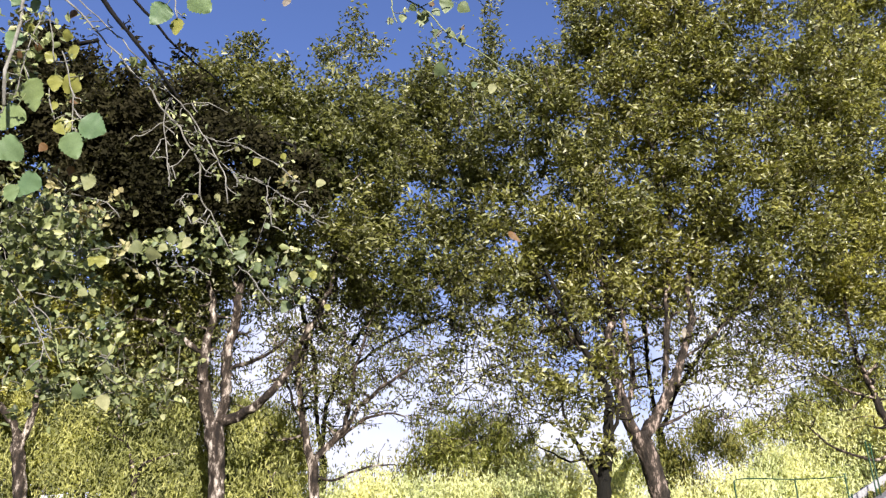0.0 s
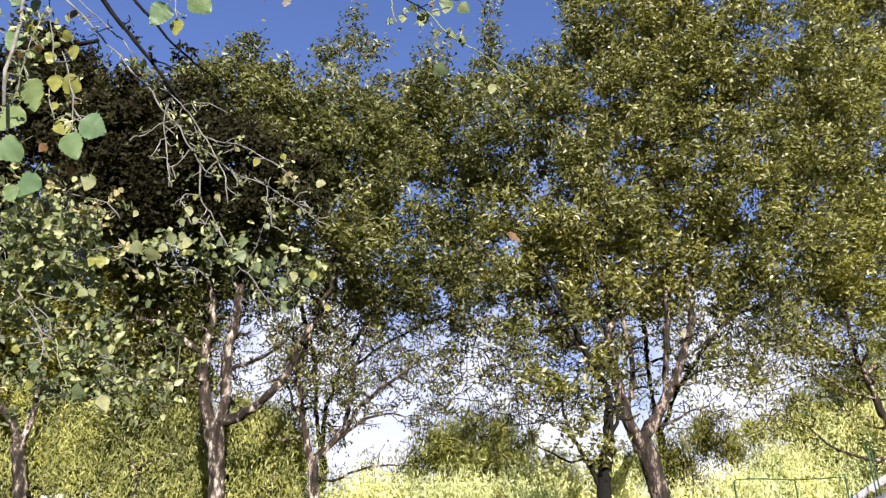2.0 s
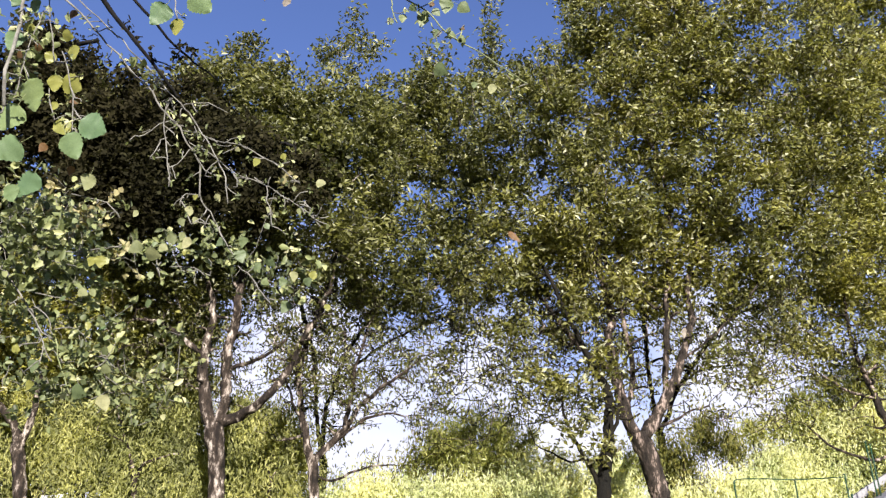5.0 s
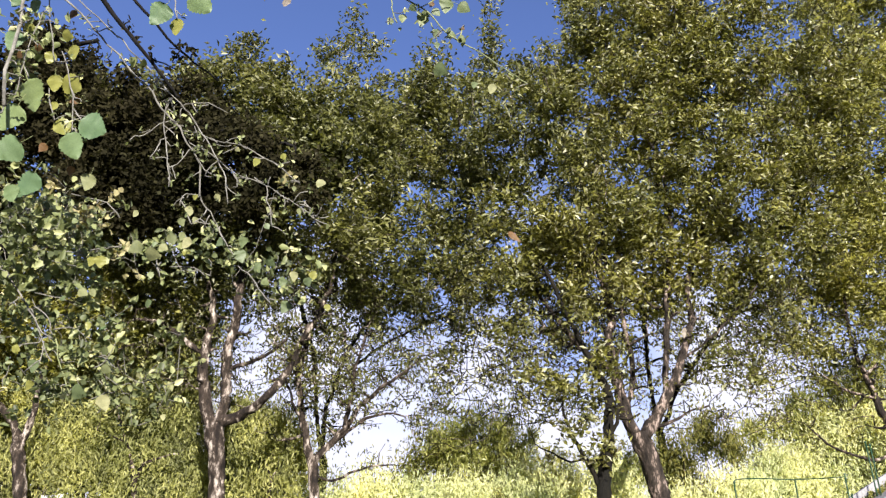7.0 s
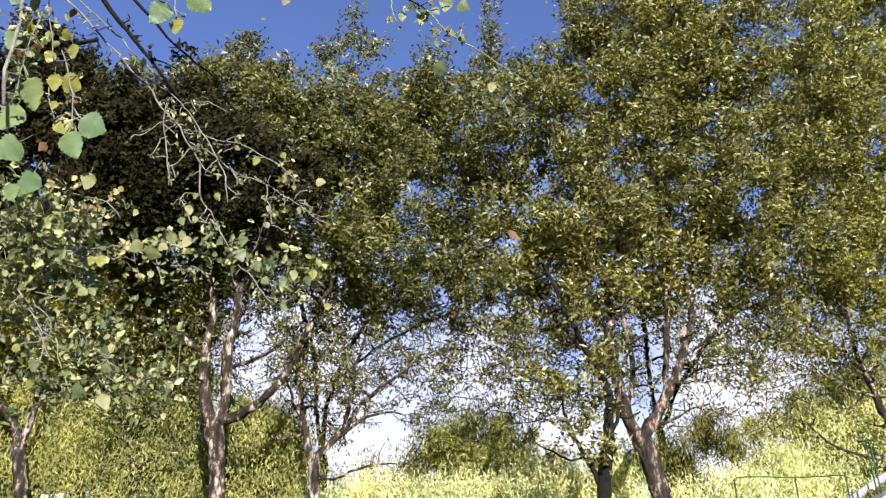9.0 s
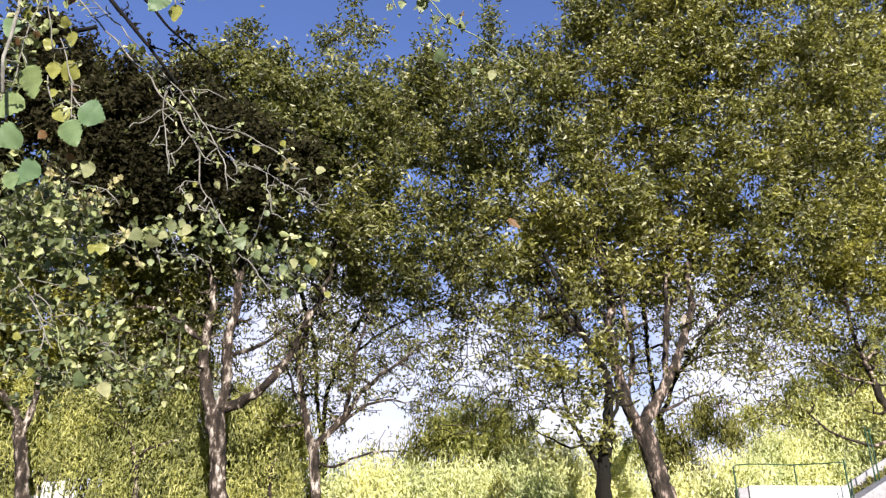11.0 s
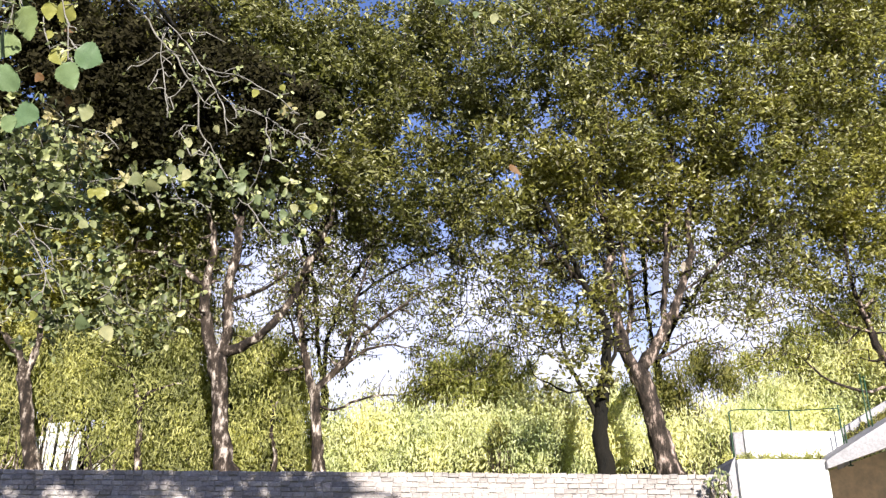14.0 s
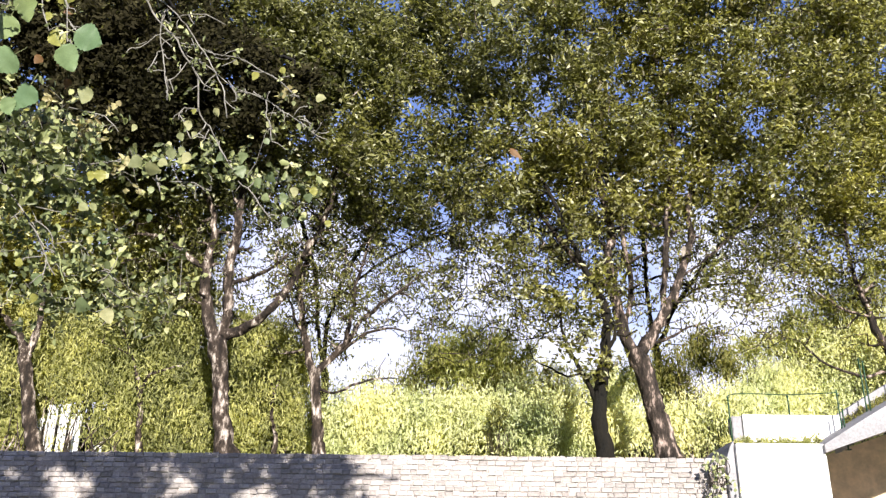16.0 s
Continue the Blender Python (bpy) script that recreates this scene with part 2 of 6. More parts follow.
def leaf_cloud(name, centres, rng, length, width, material, parent, label="", droop=0.3, upright=0.0, rounded=False, facing=0.0):
    """One mesh of many small folded leaves; centres is an array n x 3."""
    n = len(centres)
    d = rng.normal(size=(n, 3))
    d[:, 2] = d[:, 2] * (1 + upright) - droop
    d /= np.linalg.norm(d, axis=1)[:, None]
    # blades lie at random, or turn part of the way towards the light
    s = np.cross(d, rng.normal(size=(n, 3)) * (1 - facing) + np.array(SUN_DIR) * facing * 2.2)
    s /= np.linalg.norm(s, axis=1)[:, None] + 1e-9
    u = np.cross(s, d)
    ln = (length * rng.uniform(0.65, 1.35, n))[:, None]
    wd = (width * rng.uniform(0.65, 1.35, n))[:, None]
    a = centres - d * ln * 0.5
    b = centres + d * ln * 0.5 - u * ln * 0.12
    m = centres - d * ln * 0.05 + u * ln * 0.06
    l, r = m + s * wd * 0.5 + u * wd * 0.12, m - s * wd * 0.5 + u * wd * 0.12
    if rounded:
        m2 = centres + d * ln * 0.27 - u * ln * 0.02
        l2, r2 = m2 + s * wd * 0.36 + u * wd * 0.08, m2 - s * wd * 0.36 + u * wd * 0.08
        v = np.stack([a, l - d * ln * 0.12, l2, b, r2, r - d * ln * 0.12], 1)
        quad, k = np.array([0, 1, 2, 3, 0, 3, 4, 5]), 4
    else:
        v = np.stack([a, l, b, r], 1)
        quad, k = np.array([0, 1, 2, 0, 2, 3]), 3
    nv = v.shape[1]
    v = v.reshape(-1, 3)
    me = bpy.data.meshes.new(name)
    me.vertices.add(nv * n)
    me.vertices.foreach_set("co", v.ravel())
    base = np.arange(n)[:, None] * nv
    loops = (base + quad).ravel()
    me.loops.add(2 * k * n)
    me.loops.foreach_set("vertex_index", loops.astype(np.int32))
    me.polygons.add(2 * n)
    me.polygons.foreach_set("loop_start", np.arange(0, 2 * k * n, k, dtype=np.int32))
    me.update(calc_edges=True)
    me.materials.append(material)
    ob = new(name, me)
    ob.parent = parent
    return tagged(ob, label, kind="stuff")


def clump_cloud(clumps, rng, per_m2, sub=7, squash=0.8):
    """Leaf centres gathered in small bunches inside rough balls (x, y, z, r)."""
    out = []
    for x, y, z, r in clumps:
        k = max(3, int(sub * r * r * 2.2))
        hubs = rng.normal(size=(k, 3))
        hubs /= np.linalg.norm(hubs, axis=1)[:, None]
        hubs *= (rng.uniform(0.1, 1.0, k) ** 0.5 * r * 0.85)[:, None]
        n = int(per_m2 * r * r * 3.14 * (1.8 if r < 0.5 else 1.0))
        w = rng.uniform(0.3, 1.0, k)
        pick = rng.choice(k, n, p=w / w.sum())
        off = rng.normal(size=(n, 3)) * (0.22 * r + min(0.08, 0.3 * r))
        p = hubs[pick] + off
        p *= np.array([0.85, 0.85, 1.3 * squash]) if r < 0.5 else np.array([1, 1, squash])
        out.append(p + np.array([x, y, z]))
    return np.vstack(out)


# gaps right through the crowns, placed to fit the camera's view: x, z, radius
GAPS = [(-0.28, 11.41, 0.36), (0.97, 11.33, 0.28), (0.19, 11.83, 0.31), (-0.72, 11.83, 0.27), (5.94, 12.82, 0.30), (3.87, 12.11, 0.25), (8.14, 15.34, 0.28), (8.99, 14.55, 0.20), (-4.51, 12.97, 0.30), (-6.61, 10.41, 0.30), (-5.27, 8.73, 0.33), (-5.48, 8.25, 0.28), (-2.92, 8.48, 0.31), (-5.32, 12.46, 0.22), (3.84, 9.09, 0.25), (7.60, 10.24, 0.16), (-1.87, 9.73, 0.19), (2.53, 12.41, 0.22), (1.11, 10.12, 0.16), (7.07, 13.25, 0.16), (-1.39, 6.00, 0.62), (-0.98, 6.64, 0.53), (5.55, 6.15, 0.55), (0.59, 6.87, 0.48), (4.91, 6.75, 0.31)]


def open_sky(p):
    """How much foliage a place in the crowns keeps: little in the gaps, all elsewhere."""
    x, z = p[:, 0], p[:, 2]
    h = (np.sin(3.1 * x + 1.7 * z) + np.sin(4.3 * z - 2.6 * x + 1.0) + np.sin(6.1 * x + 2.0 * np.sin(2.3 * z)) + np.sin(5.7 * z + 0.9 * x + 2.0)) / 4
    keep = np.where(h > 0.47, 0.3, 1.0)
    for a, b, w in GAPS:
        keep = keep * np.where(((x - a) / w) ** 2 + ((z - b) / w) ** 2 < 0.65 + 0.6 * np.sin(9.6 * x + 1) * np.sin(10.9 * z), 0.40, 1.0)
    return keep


def grow(nodes, targets, rng):
    """Twigs that branch from the nearest wood to each target in turn; returns their lines and thicknesses."""
    m, n = len(nodes), len(targets)
    near = np.array([np.linalg.norm(nodes[:, :3] - t, axis=1).min() for t in targets])
    wood = np.empty((m + 2 * n, 4))
    wood[:m] = nodes
    lines, thick = np.empty((n, 3, 3)), np.empty((n, 3))
    c = m
    for j, k in enumerate(np.argsort(near)):
        t = targets[k]
        df = wood[:c, :3] - t
        i = np.argmin(np.sqrt((df * df).sum(1)) + 0.4 * np.maximum(0, df[:, 2]))
        a = wood[i]
        ln = np.linalg.norm(t - a[:3])
        r0 = min(max(a[3] * 0.72, 0.010), 0.040)
        mid = (a[:3] + t) / 2 + rng.normal(size=3) * 0.13 * ln + np.array([0, 0, -0.05 * ln])
        r2 = max(0.0065, r0 * 0.6)
        lines[j], thick[j] = (a[:3], mid, t), (r0, (r0 + r2) / 2, r2)
        wood[c], wood[c + 1] = (*mid, (r0 + r2) / 2), (*t, r2)
        c += 2
    return lines, thick


def twig_mesh(name, lines, thick, material, parent, label="", sides=4):
    """One mesh of many thin three-point twigs."""
    n, k = thick.shape
    tan = np.gradient(lines, axis=1)
    tan /= np.linalg.norm(tan, axis=2)[..., None] + 1e-9
    s = np.cross(tan, np.array([0.31, 0.9, 0.17]))
    s /= np.linalg.norm(s, axis=2)[..., None] + 1e-9
    u = np.cross(tan, s)
    ang = 2 * math.pi * np.arange(sides) / sides
    v = lines[:, :, None] + thick[:, :, None, None] * (s[:, :, None] * np.cos(ang)[:, None] + u[:, :, None] * np.sin(ang)[:, None])
    i, j, q = np.meshgrid(np.arange(n), np.arange(k - 1), np.arange(sides), indexing="ij")
    base, q2 = (i * k + j) * sides, (q + 1) % sides
    f = np.stack([base + q, base + q2, base + sides + q2, base + sides + q], -1).reshape(-1, 4)
    return tagged(mesh_object(name, v.reshape(-1, 3).tolist(), f.tolist(), material, parent, label, True), kind="stuff")


def tree(name, label, trunk, limbs, clumps, seed, bark, leaf, density=16, leaves=78, leaf_len=0.13, leaf_wid=0.056, spread=0.9, group="", lace=None, airy=True, low=(6.8, 10.2), sprig=0.15, reach=2.2):
    """Trunk and limbs, twigs grown into the crown's masses, and leaves in sprigs on the twigs."""
    rng = np.random.default_rng(seed)
    t = thing(name, label, "tree", group)
    v, f = tube(trunk, rng, 12, 0.09, 0.09, 0.008)
    mesh_object("trunk", v, f, bark, t, "", True)
    for l in limbs:
        v, f = tube(l, rng, 9, 0.10, 0.13, 0.014)
        mesh_object("limb", v, f, bark, t, "", True)
    tg = []
    for x, y, z, r in clumps:
        n = max(3, int(density * 3.14 * r * r))
        p = rng.normal(size=(n, 3))
        p *= (rng.uniform(0, 1, n) ** 0.4 * r * 1.2 / np.linalg.norm(p, axis=1))[:, None]
        p[:, 1] += rng.uniform(-spread, spread, n)
        tg.append(p + np.array([x, y, z]))
    tg = np.vstack(tg)
    if airy:
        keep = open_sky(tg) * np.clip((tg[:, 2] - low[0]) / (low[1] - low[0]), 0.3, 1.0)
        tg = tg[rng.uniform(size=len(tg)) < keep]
    nodes = np.vstack([curve_points(l, 0.25) for l in limbs + [trunk[-2:]]])
    small = np.zeros(len(tg), bool)
    if lace:
        x0, x1, z0, z1, n = lace
        y0 = trunk[0][1]
        q = np.stack([rng.uniform(x0, x1, n), y0 + rng.uniform(-0.3, 1.8, n), z0 + (z1 - z0) * rng.uniform(0, 1, n) ** 0.8], 1)
        far = np.array([np.linalg.norm(nodes[:, :3] - a, axis=1).min() for a in q])
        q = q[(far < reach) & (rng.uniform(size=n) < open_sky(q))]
        tg = np.vstack([tg, q])
        small = np.concatenate([small, np.ones(len(q), bool)])
    lines, thick = grow(nodes, tg, rng)
    twig_mesh("twiggery", lines, thick, bark, t)
    # leaves sit along the outer half of each twig and round its tip
    tips, back = lines[:, 2], lines[:, 1] - lines[:, 2]
    fine = np.array([small[np.argmin(((tg - a) ** 2).sum(1))] for a in tips]) if lace else small
    for name2, sel, per, size, sg in (("crown", ~fine, leaves, 1.0, sprig), ("lower_foliage", fine, 8, 0.72, 0.09)):
        if not sel.any():
            continue
        i = rng.choice(np.flatnonzero(sel), int(sel.sum() * per))
        p = tips[i] + back[i] * rng.uniform(0, 0.9, len(i))[:, None] + rng.normal(size=(len(i), 3)) * np.array([sg, sg, sg * 0.8])
        if airy:
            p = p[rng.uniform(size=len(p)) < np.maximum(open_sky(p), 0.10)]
        leaf_cloud(name2, p, rng, leaf_len * size, leaf_wid * size, leaf, t, facing=0.2 if name2 == "crown" else 0.1, upright=-0.35 if name2 == "crown" else 0.6)
    return t


def bush(name, label, clumps, seed, leaf, base_z, per_m2=3000, leaf_len=0.115, leaf_wid=0.024, upright=1.3, group="shrubs behind the wall", bark=None):
    clumps = [(x, y, z, r * 1.15) for x, y, z, r in clumps]
    rng = np.random.default_rng(seed)
    t = thing(name, label, "bush", group)
    lines = []
    for x, y, z, r in clumps:
        for k in range(4):
            bx, by = x + rng.normal() * 0.3 * min(1, r), y + rng.normal() * 0.3 * min(1, r)
            foot = base_z(bx) if callable(base_z) else base_z - 0.1
            lines.append([(bx, by, foot, min(0.03, 0.06 * r)), ((bx + x) / 2 + rng.normal() * 0.2 * min(1, 2 * r), y, (foot + 0.1 + z) / 2, min(0.02, 0.045 * r)),
                          (x + rng.normal() * 0.4 * r, y + rng.normal() * 0.4 * r, z + rng.uniform(0, 0.6) * r, 0.005)])
    joined_tubes("brushwood", lines, rng, bark or BARK, t, "", 5, 0.4, 0.1, 0.02)
    leaf_cloud("foliage", clump_cloud(clumps, rng, per_m2, 6, 0.95), rng, leaf_len, leaf_wid, leaf, t, "", 0.0, upright, facing=0.75)
    return t


# ---- ground ----
WALL_Y, WALL_TOP = 14.0, 3.74


def ground_sheet():
    """Low bank by the water, an unseen hillside added on the near side to block low sky light, a terrace behind the
    wall, and land that rises gently to the horizon.
    """
    xs = [-900, -300, -100, -50] + [x * 2.0 for x in range(-15, 3)] + [5.0, 5.6, 5.7, 8, 10, 12, 14, 16, 20, 24, 30, 50, 100, 300, 900]
    ys = [-900, -300, -120, -80, -60, -50, -40, -30, -20, -10, -5, 0, 4, 8, 11, 13, 14.02, 14.45, 15, 15.5, 16, 17, 17.50, 17.54, 18, 20, 22, 24, 27, 30, 35, 45, 70, 140, 400, 900]
    verts, faces = [], []
    for y in ys:
        for x in xs:
            if y < 14.2 or (5.65 < x < 13 and y < 17.52):
                z = -0.02 + 0.05 * noise.noise(Vector((x * 0.3, y * 0.3, 0))) + max(0, min(-10 - y, 50)) * 0.46
            else:
                z = WALL_TOP - 0.06 + 0.05 * noise.noise(Vector((x * 0.4, y * 0.4, 5))) + max(0, min(y, 36) - 25) * 0.42 + max(0, y - 36) * 0.01
            verts.append((x, y, z))
    w = len(xs)
    for j in range(len(ys) - 1):
        for i in range(w - 1):
            faces.append((j * w + i, j * w + i + 1, (j + 1) * w + i + 1, (j + 1) * w + i))
    return tagged(mesh_object("ground", verts, faces, SOIL, None, "grassy brown earth of the bank and terrace", True), "", "ground", "", "structure")


ground_sheet()
rng_g = np.random.default_rng(3)
gx, gy = rng_g.uniform(-26, 26, 60000), rng_g.uniform(15.3, 36, 60000)
gy = np.where((gx > 4.4) & (gy < 17.7), gy + 3, gy)
gz = WALL_TOP - 0.02 + np.maximum(0, gy - 25) * 0.42 + rng_g.uniform(-0.05, 0.12, 60000)
leaf_cloud("grass", np.stack([gx, gy, gz], 1), rng_g, 0.3, 0.03, GRASS, None, "tall sunlit yellow-green grass on terrace and bank", -0.6, 1.5)
bpy.data.objects["grass"]["category"] = "grass"

# ---- trees behind the wall ----
limbs = []
limbs.append([(-4.08, 15.30, 5.88, 0.128), (-4.25, 15.30, 6.31, 0.119), (-4.38, 15.30, 6.74, 0.102), (-4.45, 15.30, 7.19, 0.098), (-4.44, 15.30, 7.64, 0.085), (-4.41, 15.30, 8.11, 0.068), (-4.52, 15.30, 8.70, 0.051), (-4.86, 15.30, 9.56, 0.034)])
limbs.append([(-4.05, 15.30, 5.97, 0.111), (-3.99, 15.30, 6.36, 0.102), (-3.99, 15.30, 6.97, 0.093), (-4.01, 15.30, 7.76, 0.085), (-3.97, 15.10, 8.38, 0.076), (-3.97, 15.30, 9.32, 0.060), (-4.02, 15.60, 10.64, 0.043), (-4.19, 15.30, 11.82, 0.025)])
limbs.append([(-4.06, 15.30, 6.04, 0.102), (-3.74, 15.30, 6.14, 0.098), (-3.35, 15.10, 6.31, 0.085), (-3.08, 15.00, 6.59, 0.076), (-2.97, 15.30, 6.92, 0.072), (-2.83, 15.50, 7.44, 0.068), (-2.54, 15.30, 7.95, 0.051), (-2.24, 15.30, 8.72, 0.043), (-2.08, 15.30, 9.84, 0.030)])
limbs.append([(-4.41, 15.30, 7.36, 0.060), (-4.67, 15.30, 7.52, 0.055), (-4.99, 15.30, 7.77, 0.047), (-5.48, 15.60, 8.11, 0.038), (-5.87, 15.30, 8.04, 0.025)])
limbs.append([(-4.01, 15.30, 7.02, 0.043), (-3.62, 15.30, 7.14, 0.038), (-3.27, 15.30, 7.33, 0.034), (-2.93, 15.30, 7.65, 0.025)])
crown = [(-6.10, 15.30, 10.99, 1.16), (-5.11, 15.30, 9.68, 0.90), (-4.21, 15.30, 10.73, 1.16), (-3.41, 15.30, 12.13, 1.14), (-4.34, 15.30, 12.93, 0.73), (-2.73, 15.30, 12.64, 0.73), (-2.15, 15.30, 11.01, 1.11), (-2.75, 15.30, 9.69, 0.90), (-1.74, 15.30, 12.28, 1.02), (-1.41, 15.30, 9.95, 0.91), (-5.75, 15.30, 12.56, 1.21), (-6.95, 15.30, 11.83, 1.19), (-6.68, 15.30, 9.67, 1.01), (-3.25, 15.30, 13.02, 0.59), (-2.26, 15.30, 12.94, 0.56), (-2.67, 15.30, 11.85, 0.77), (-3.66, 15.30, 12.27, 0.72), (-8.08, 15.30, 10.98, 1.11), (-3.89, 15.30, 13.39, 0.35), (-4.76, 15.30, 13.39, 0.49), (-5.28, 15.30, 13.62, 0.37), (-1.80, 15.30, 8.83, 0.60), (-5.06, 15.30, 8.57, 0.44), (-4.15, 15.30, 9.18, 0.55)]
crown += [(-5.17, 15.30, 14.35, 0.22), (-4.72, 15.30, 14.23, 0.31), (-4.20, 15.30, 14.14, 0.31), (-3.61, 15.30, 13.79, 0.31), (-3.73, 15.30, 13.10, 0.45), (-4.38, 15.30, 13.40, 0.45)]
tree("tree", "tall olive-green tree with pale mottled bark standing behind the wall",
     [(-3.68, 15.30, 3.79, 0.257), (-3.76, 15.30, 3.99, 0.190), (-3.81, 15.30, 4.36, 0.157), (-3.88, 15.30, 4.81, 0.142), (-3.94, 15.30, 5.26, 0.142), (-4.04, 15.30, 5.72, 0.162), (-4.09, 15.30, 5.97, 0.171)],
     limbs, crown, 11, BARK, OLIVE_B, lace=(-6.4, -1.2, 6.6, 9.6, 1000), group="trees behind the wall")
limbs = []
limbs.append([(-2.46, 16.40, 5.59, 0.085), (-2.55, 16.40, 5.92, 0.076), (-2.66, 16.40, 6.37, 0.072), (-2.77, 16.40, 6.83, 0.064), (-2.85, 16.40, 7.30, 0.055), (-2.79, 16.70, 8.21, 0.051), (-2.60, 16.40, 8.59, 0.043), (-2.41, 16.40, 9.36, 0.030)])
limbs.append([(-2.43, 16.40, 5.59, 0.076), (-2.22, 16.40, 5.85, 0.072), (-1.98, 16.40, 6.12, 0.068), (-1.77, 16.40, 6.42, 0.051), (-1.55, 16.60, 6.79, 0.043), (-1.24, 16.40, 7.00, 0.038), (-0.88, 16.40, 7.29, 0.030), (-0.49, 16.40, 7.62, 0.017)])
limbs.append([(-1.93, 16.40, 6.15, 0.043), (-1.82, 16.40, 6.55, 0.043), (-1.75, 16.40, 6.96, 0.034), (-1.69, 16.40, 7.49, 0.030), (-1.54, 16.40, 8.23, 0.025), (-1.34, 16.40, 9.24, 0.017)])
limbs.append([(-1.99, 16.40, 6.04, 0.034), (-1.57, 16.40, 6.35, 0.030), (-1.19, 16.40, 6.53, 0.024), (-0.75, 16.40, 6.49, 0.015)])
limbs.append([(-2.37, 16.40, 5.37, 0.025), (-2.06, 16.40, 5.27, 0.025), (-1.53, 16.40, 5.49, 0.021), (-0.89, 16.40, 5.55, 0.013)])
limbs.append([(-2.67, 16.40, 6.43, 0.034), (-2.92, 16.40, 6.77, 0.030), (-3.04, 16.40, 7.13, 0.021), (-3.15, 16.40, 7.48, 0.013)])
crown = [(-1.00, 16.80, 9.14, 0.78), (-1.75, 16.80, 9.94, 0.85), (-0.29, 16.80, 10.22, 0.98), (-0.82, 16.80, 11.94, 1.09), (0.26, 16.80, 9.15, 0.60), (0.07, 16.80, 13.18, 1.12), (0.70, 16.80, 11.21, 1.07), (-2.16, 16.80, 8.49, 0.38), (-1.35, 16.80, 14.23, 0.51), (-0.85, 16.80, 13.10, 0.76), (0.20, 16.80, 12.25, 0.77), (-0.54, 16.80, 14.23, 0.65), (-1.19, 16.80, 13.41, 0.73), (0.61, 16.80, 14.57, 0.46), (1.12, 16.80, 15.44, 0.30), (-0.62, 16.80, 8.25, 0.33), (0.19, 16.80, 8.25, 0.33), (1.65, 16.80, 15.18, 0.41)]
crown += [(-3.32, 16.80, 14.73, 0.34), (-2.83, 16.80, 15.51, 0.20), (-2.58, 16.80, 16.04, 0.22), (-2.10, 16.80, 16.37, 0.18), (-1.72, 16.80, 15.68, 0.24), (-2.19, 16.80, 15.25, 0.32), (-2.72, 16.80, 14.82, 0.29), (-1.28, 16.80, 14.56, 0.32), (-0.60, 16.80, 15.07, 0.37), (-0.05, 16.80, 15.07, 0.37), (-0.86, 16.80, 14.23, 0.46), (0.77, 16.80, 15.42, 0.32), (1.09, 16.80, 17.05, 0.13), (1.16, 16.80, 16.40, 0.17), (1.17, 16.80, 15.86, 0.22), (1.67, 16.80, 15.33, 0.27), (2.00, 16.80, 14.90, 0.37), (-3.01, 16.80, 14.14, 0.46), (-1.93, 16.80, 14.06, 0.46), (0.89, 16.80, 14.39, 0.51), (-0.05, 16.80, 14.06, 0.51)]
# left side of the broad tree's crown, darkened by this tree's leaf colour
crown += [(2.59, 15.60, 11.64, 1.26), (1.41, 15.60, 12.36, 1.16), (2.06, 15.60, 13.19, 0.75), (2.20, 15.60, 14.43, 0.27), (2.62, 15.60, 15.09, 0.30), (2.94, 15.60, 14.60, 0.39), (3.31, 15.60, 15.60, 0.41), (2.23, 15.60, 13.87, 0.39)]
crown += [(-2.69, 16.60, 9.71, 0.39), (-1.96, 16.60, 9.44, 0.46), (-3.42, 16.60, 9.84, 0.31), (-1.57, 16.60, 8.67, 0.34), (-2.13, 16.60, 8.29, 0.22), (-3.96, 16.60, 9.18, 0.27)]
tree("tree", "slender forked tree with thin bare lower branches behind the wall",
     [(-2.23, 16.40, 3.96, 0.162), (-2.28, 16.40, 4.18, 0.123), (-2.32, 16.40, 4.57, 0.104), (-2.37, 16.40, 5.10, 0.095), (-2.43, 16.40, 5.54, 0.104), (-2.46, 16.40, 5.67, 0.114)],
     limbs, crown, 12, BARK, OLIVE_B, density=13, lace=(-3.6, 2.0, 6.0, 9.6, 1100), group="trees behind the wall")
limbs = []
limbs.append([(2.71, 15.00, 4.75, 0.026), (2.65, 15.00, 4.96, 0.045), (2.58, 15.00, 5.14, 0.042), (2.44, 15.00, 5.39, 0.037), (2.30, 15.00, 5.69, 0.032), (2.20, 15.00, 6.06, 0.026), (2.07, 15.00, 6.59, 0.016)])
limbs.append([(2.48, 15.00, 5.34, 0.021), (2.21, 15.00, 5.29, 0.018), (1.92, 15.00, 5.44, 0.016), (1.62, 15.00, 5.59, 0.011)])
limbs.append([(2.83, 15.00, 5.55, 0.040), (3.04, 15.00, 5.86, 0.036), (3.14, 15.00, 6.27, 0.024)])
crown = [(1.28, 15.20, 9.16, 0.88), (1.87, 15.20, 10.04, 0.96), (2.16, 15.20, 8.09, 0.54), (1.14, 15.20, 8.08, 0.54), (1.69, 15.20, 7.18, 0.27), (1.94, 15.20, 9.04, 0.77), (2.58, 15.20, 7.18, 0.27)]
crown += [(1.80, 15.10, 6.59, 0.33), (2.51, 15.10, 6.59, 0.29)]
crown += [(2.07, 14.95, 6.21, 0.26), (2.35, 14.95, 5.84, 0.26), (2.76, 14.95, 5.54, 0.22), (2.13, 14.95, 5.44, 0.24), (2.94, 14.95, 6.10, 0.24), (2.59, 14.95, 6.42, 0.28), (1.90, 14.95, 5.74, 0.20), (2.47, 14.95, 5.34, 0.20), (1.84, 14.95, 6.74, 0.30), (3.07, 14.95, 6.74, 0.26)]
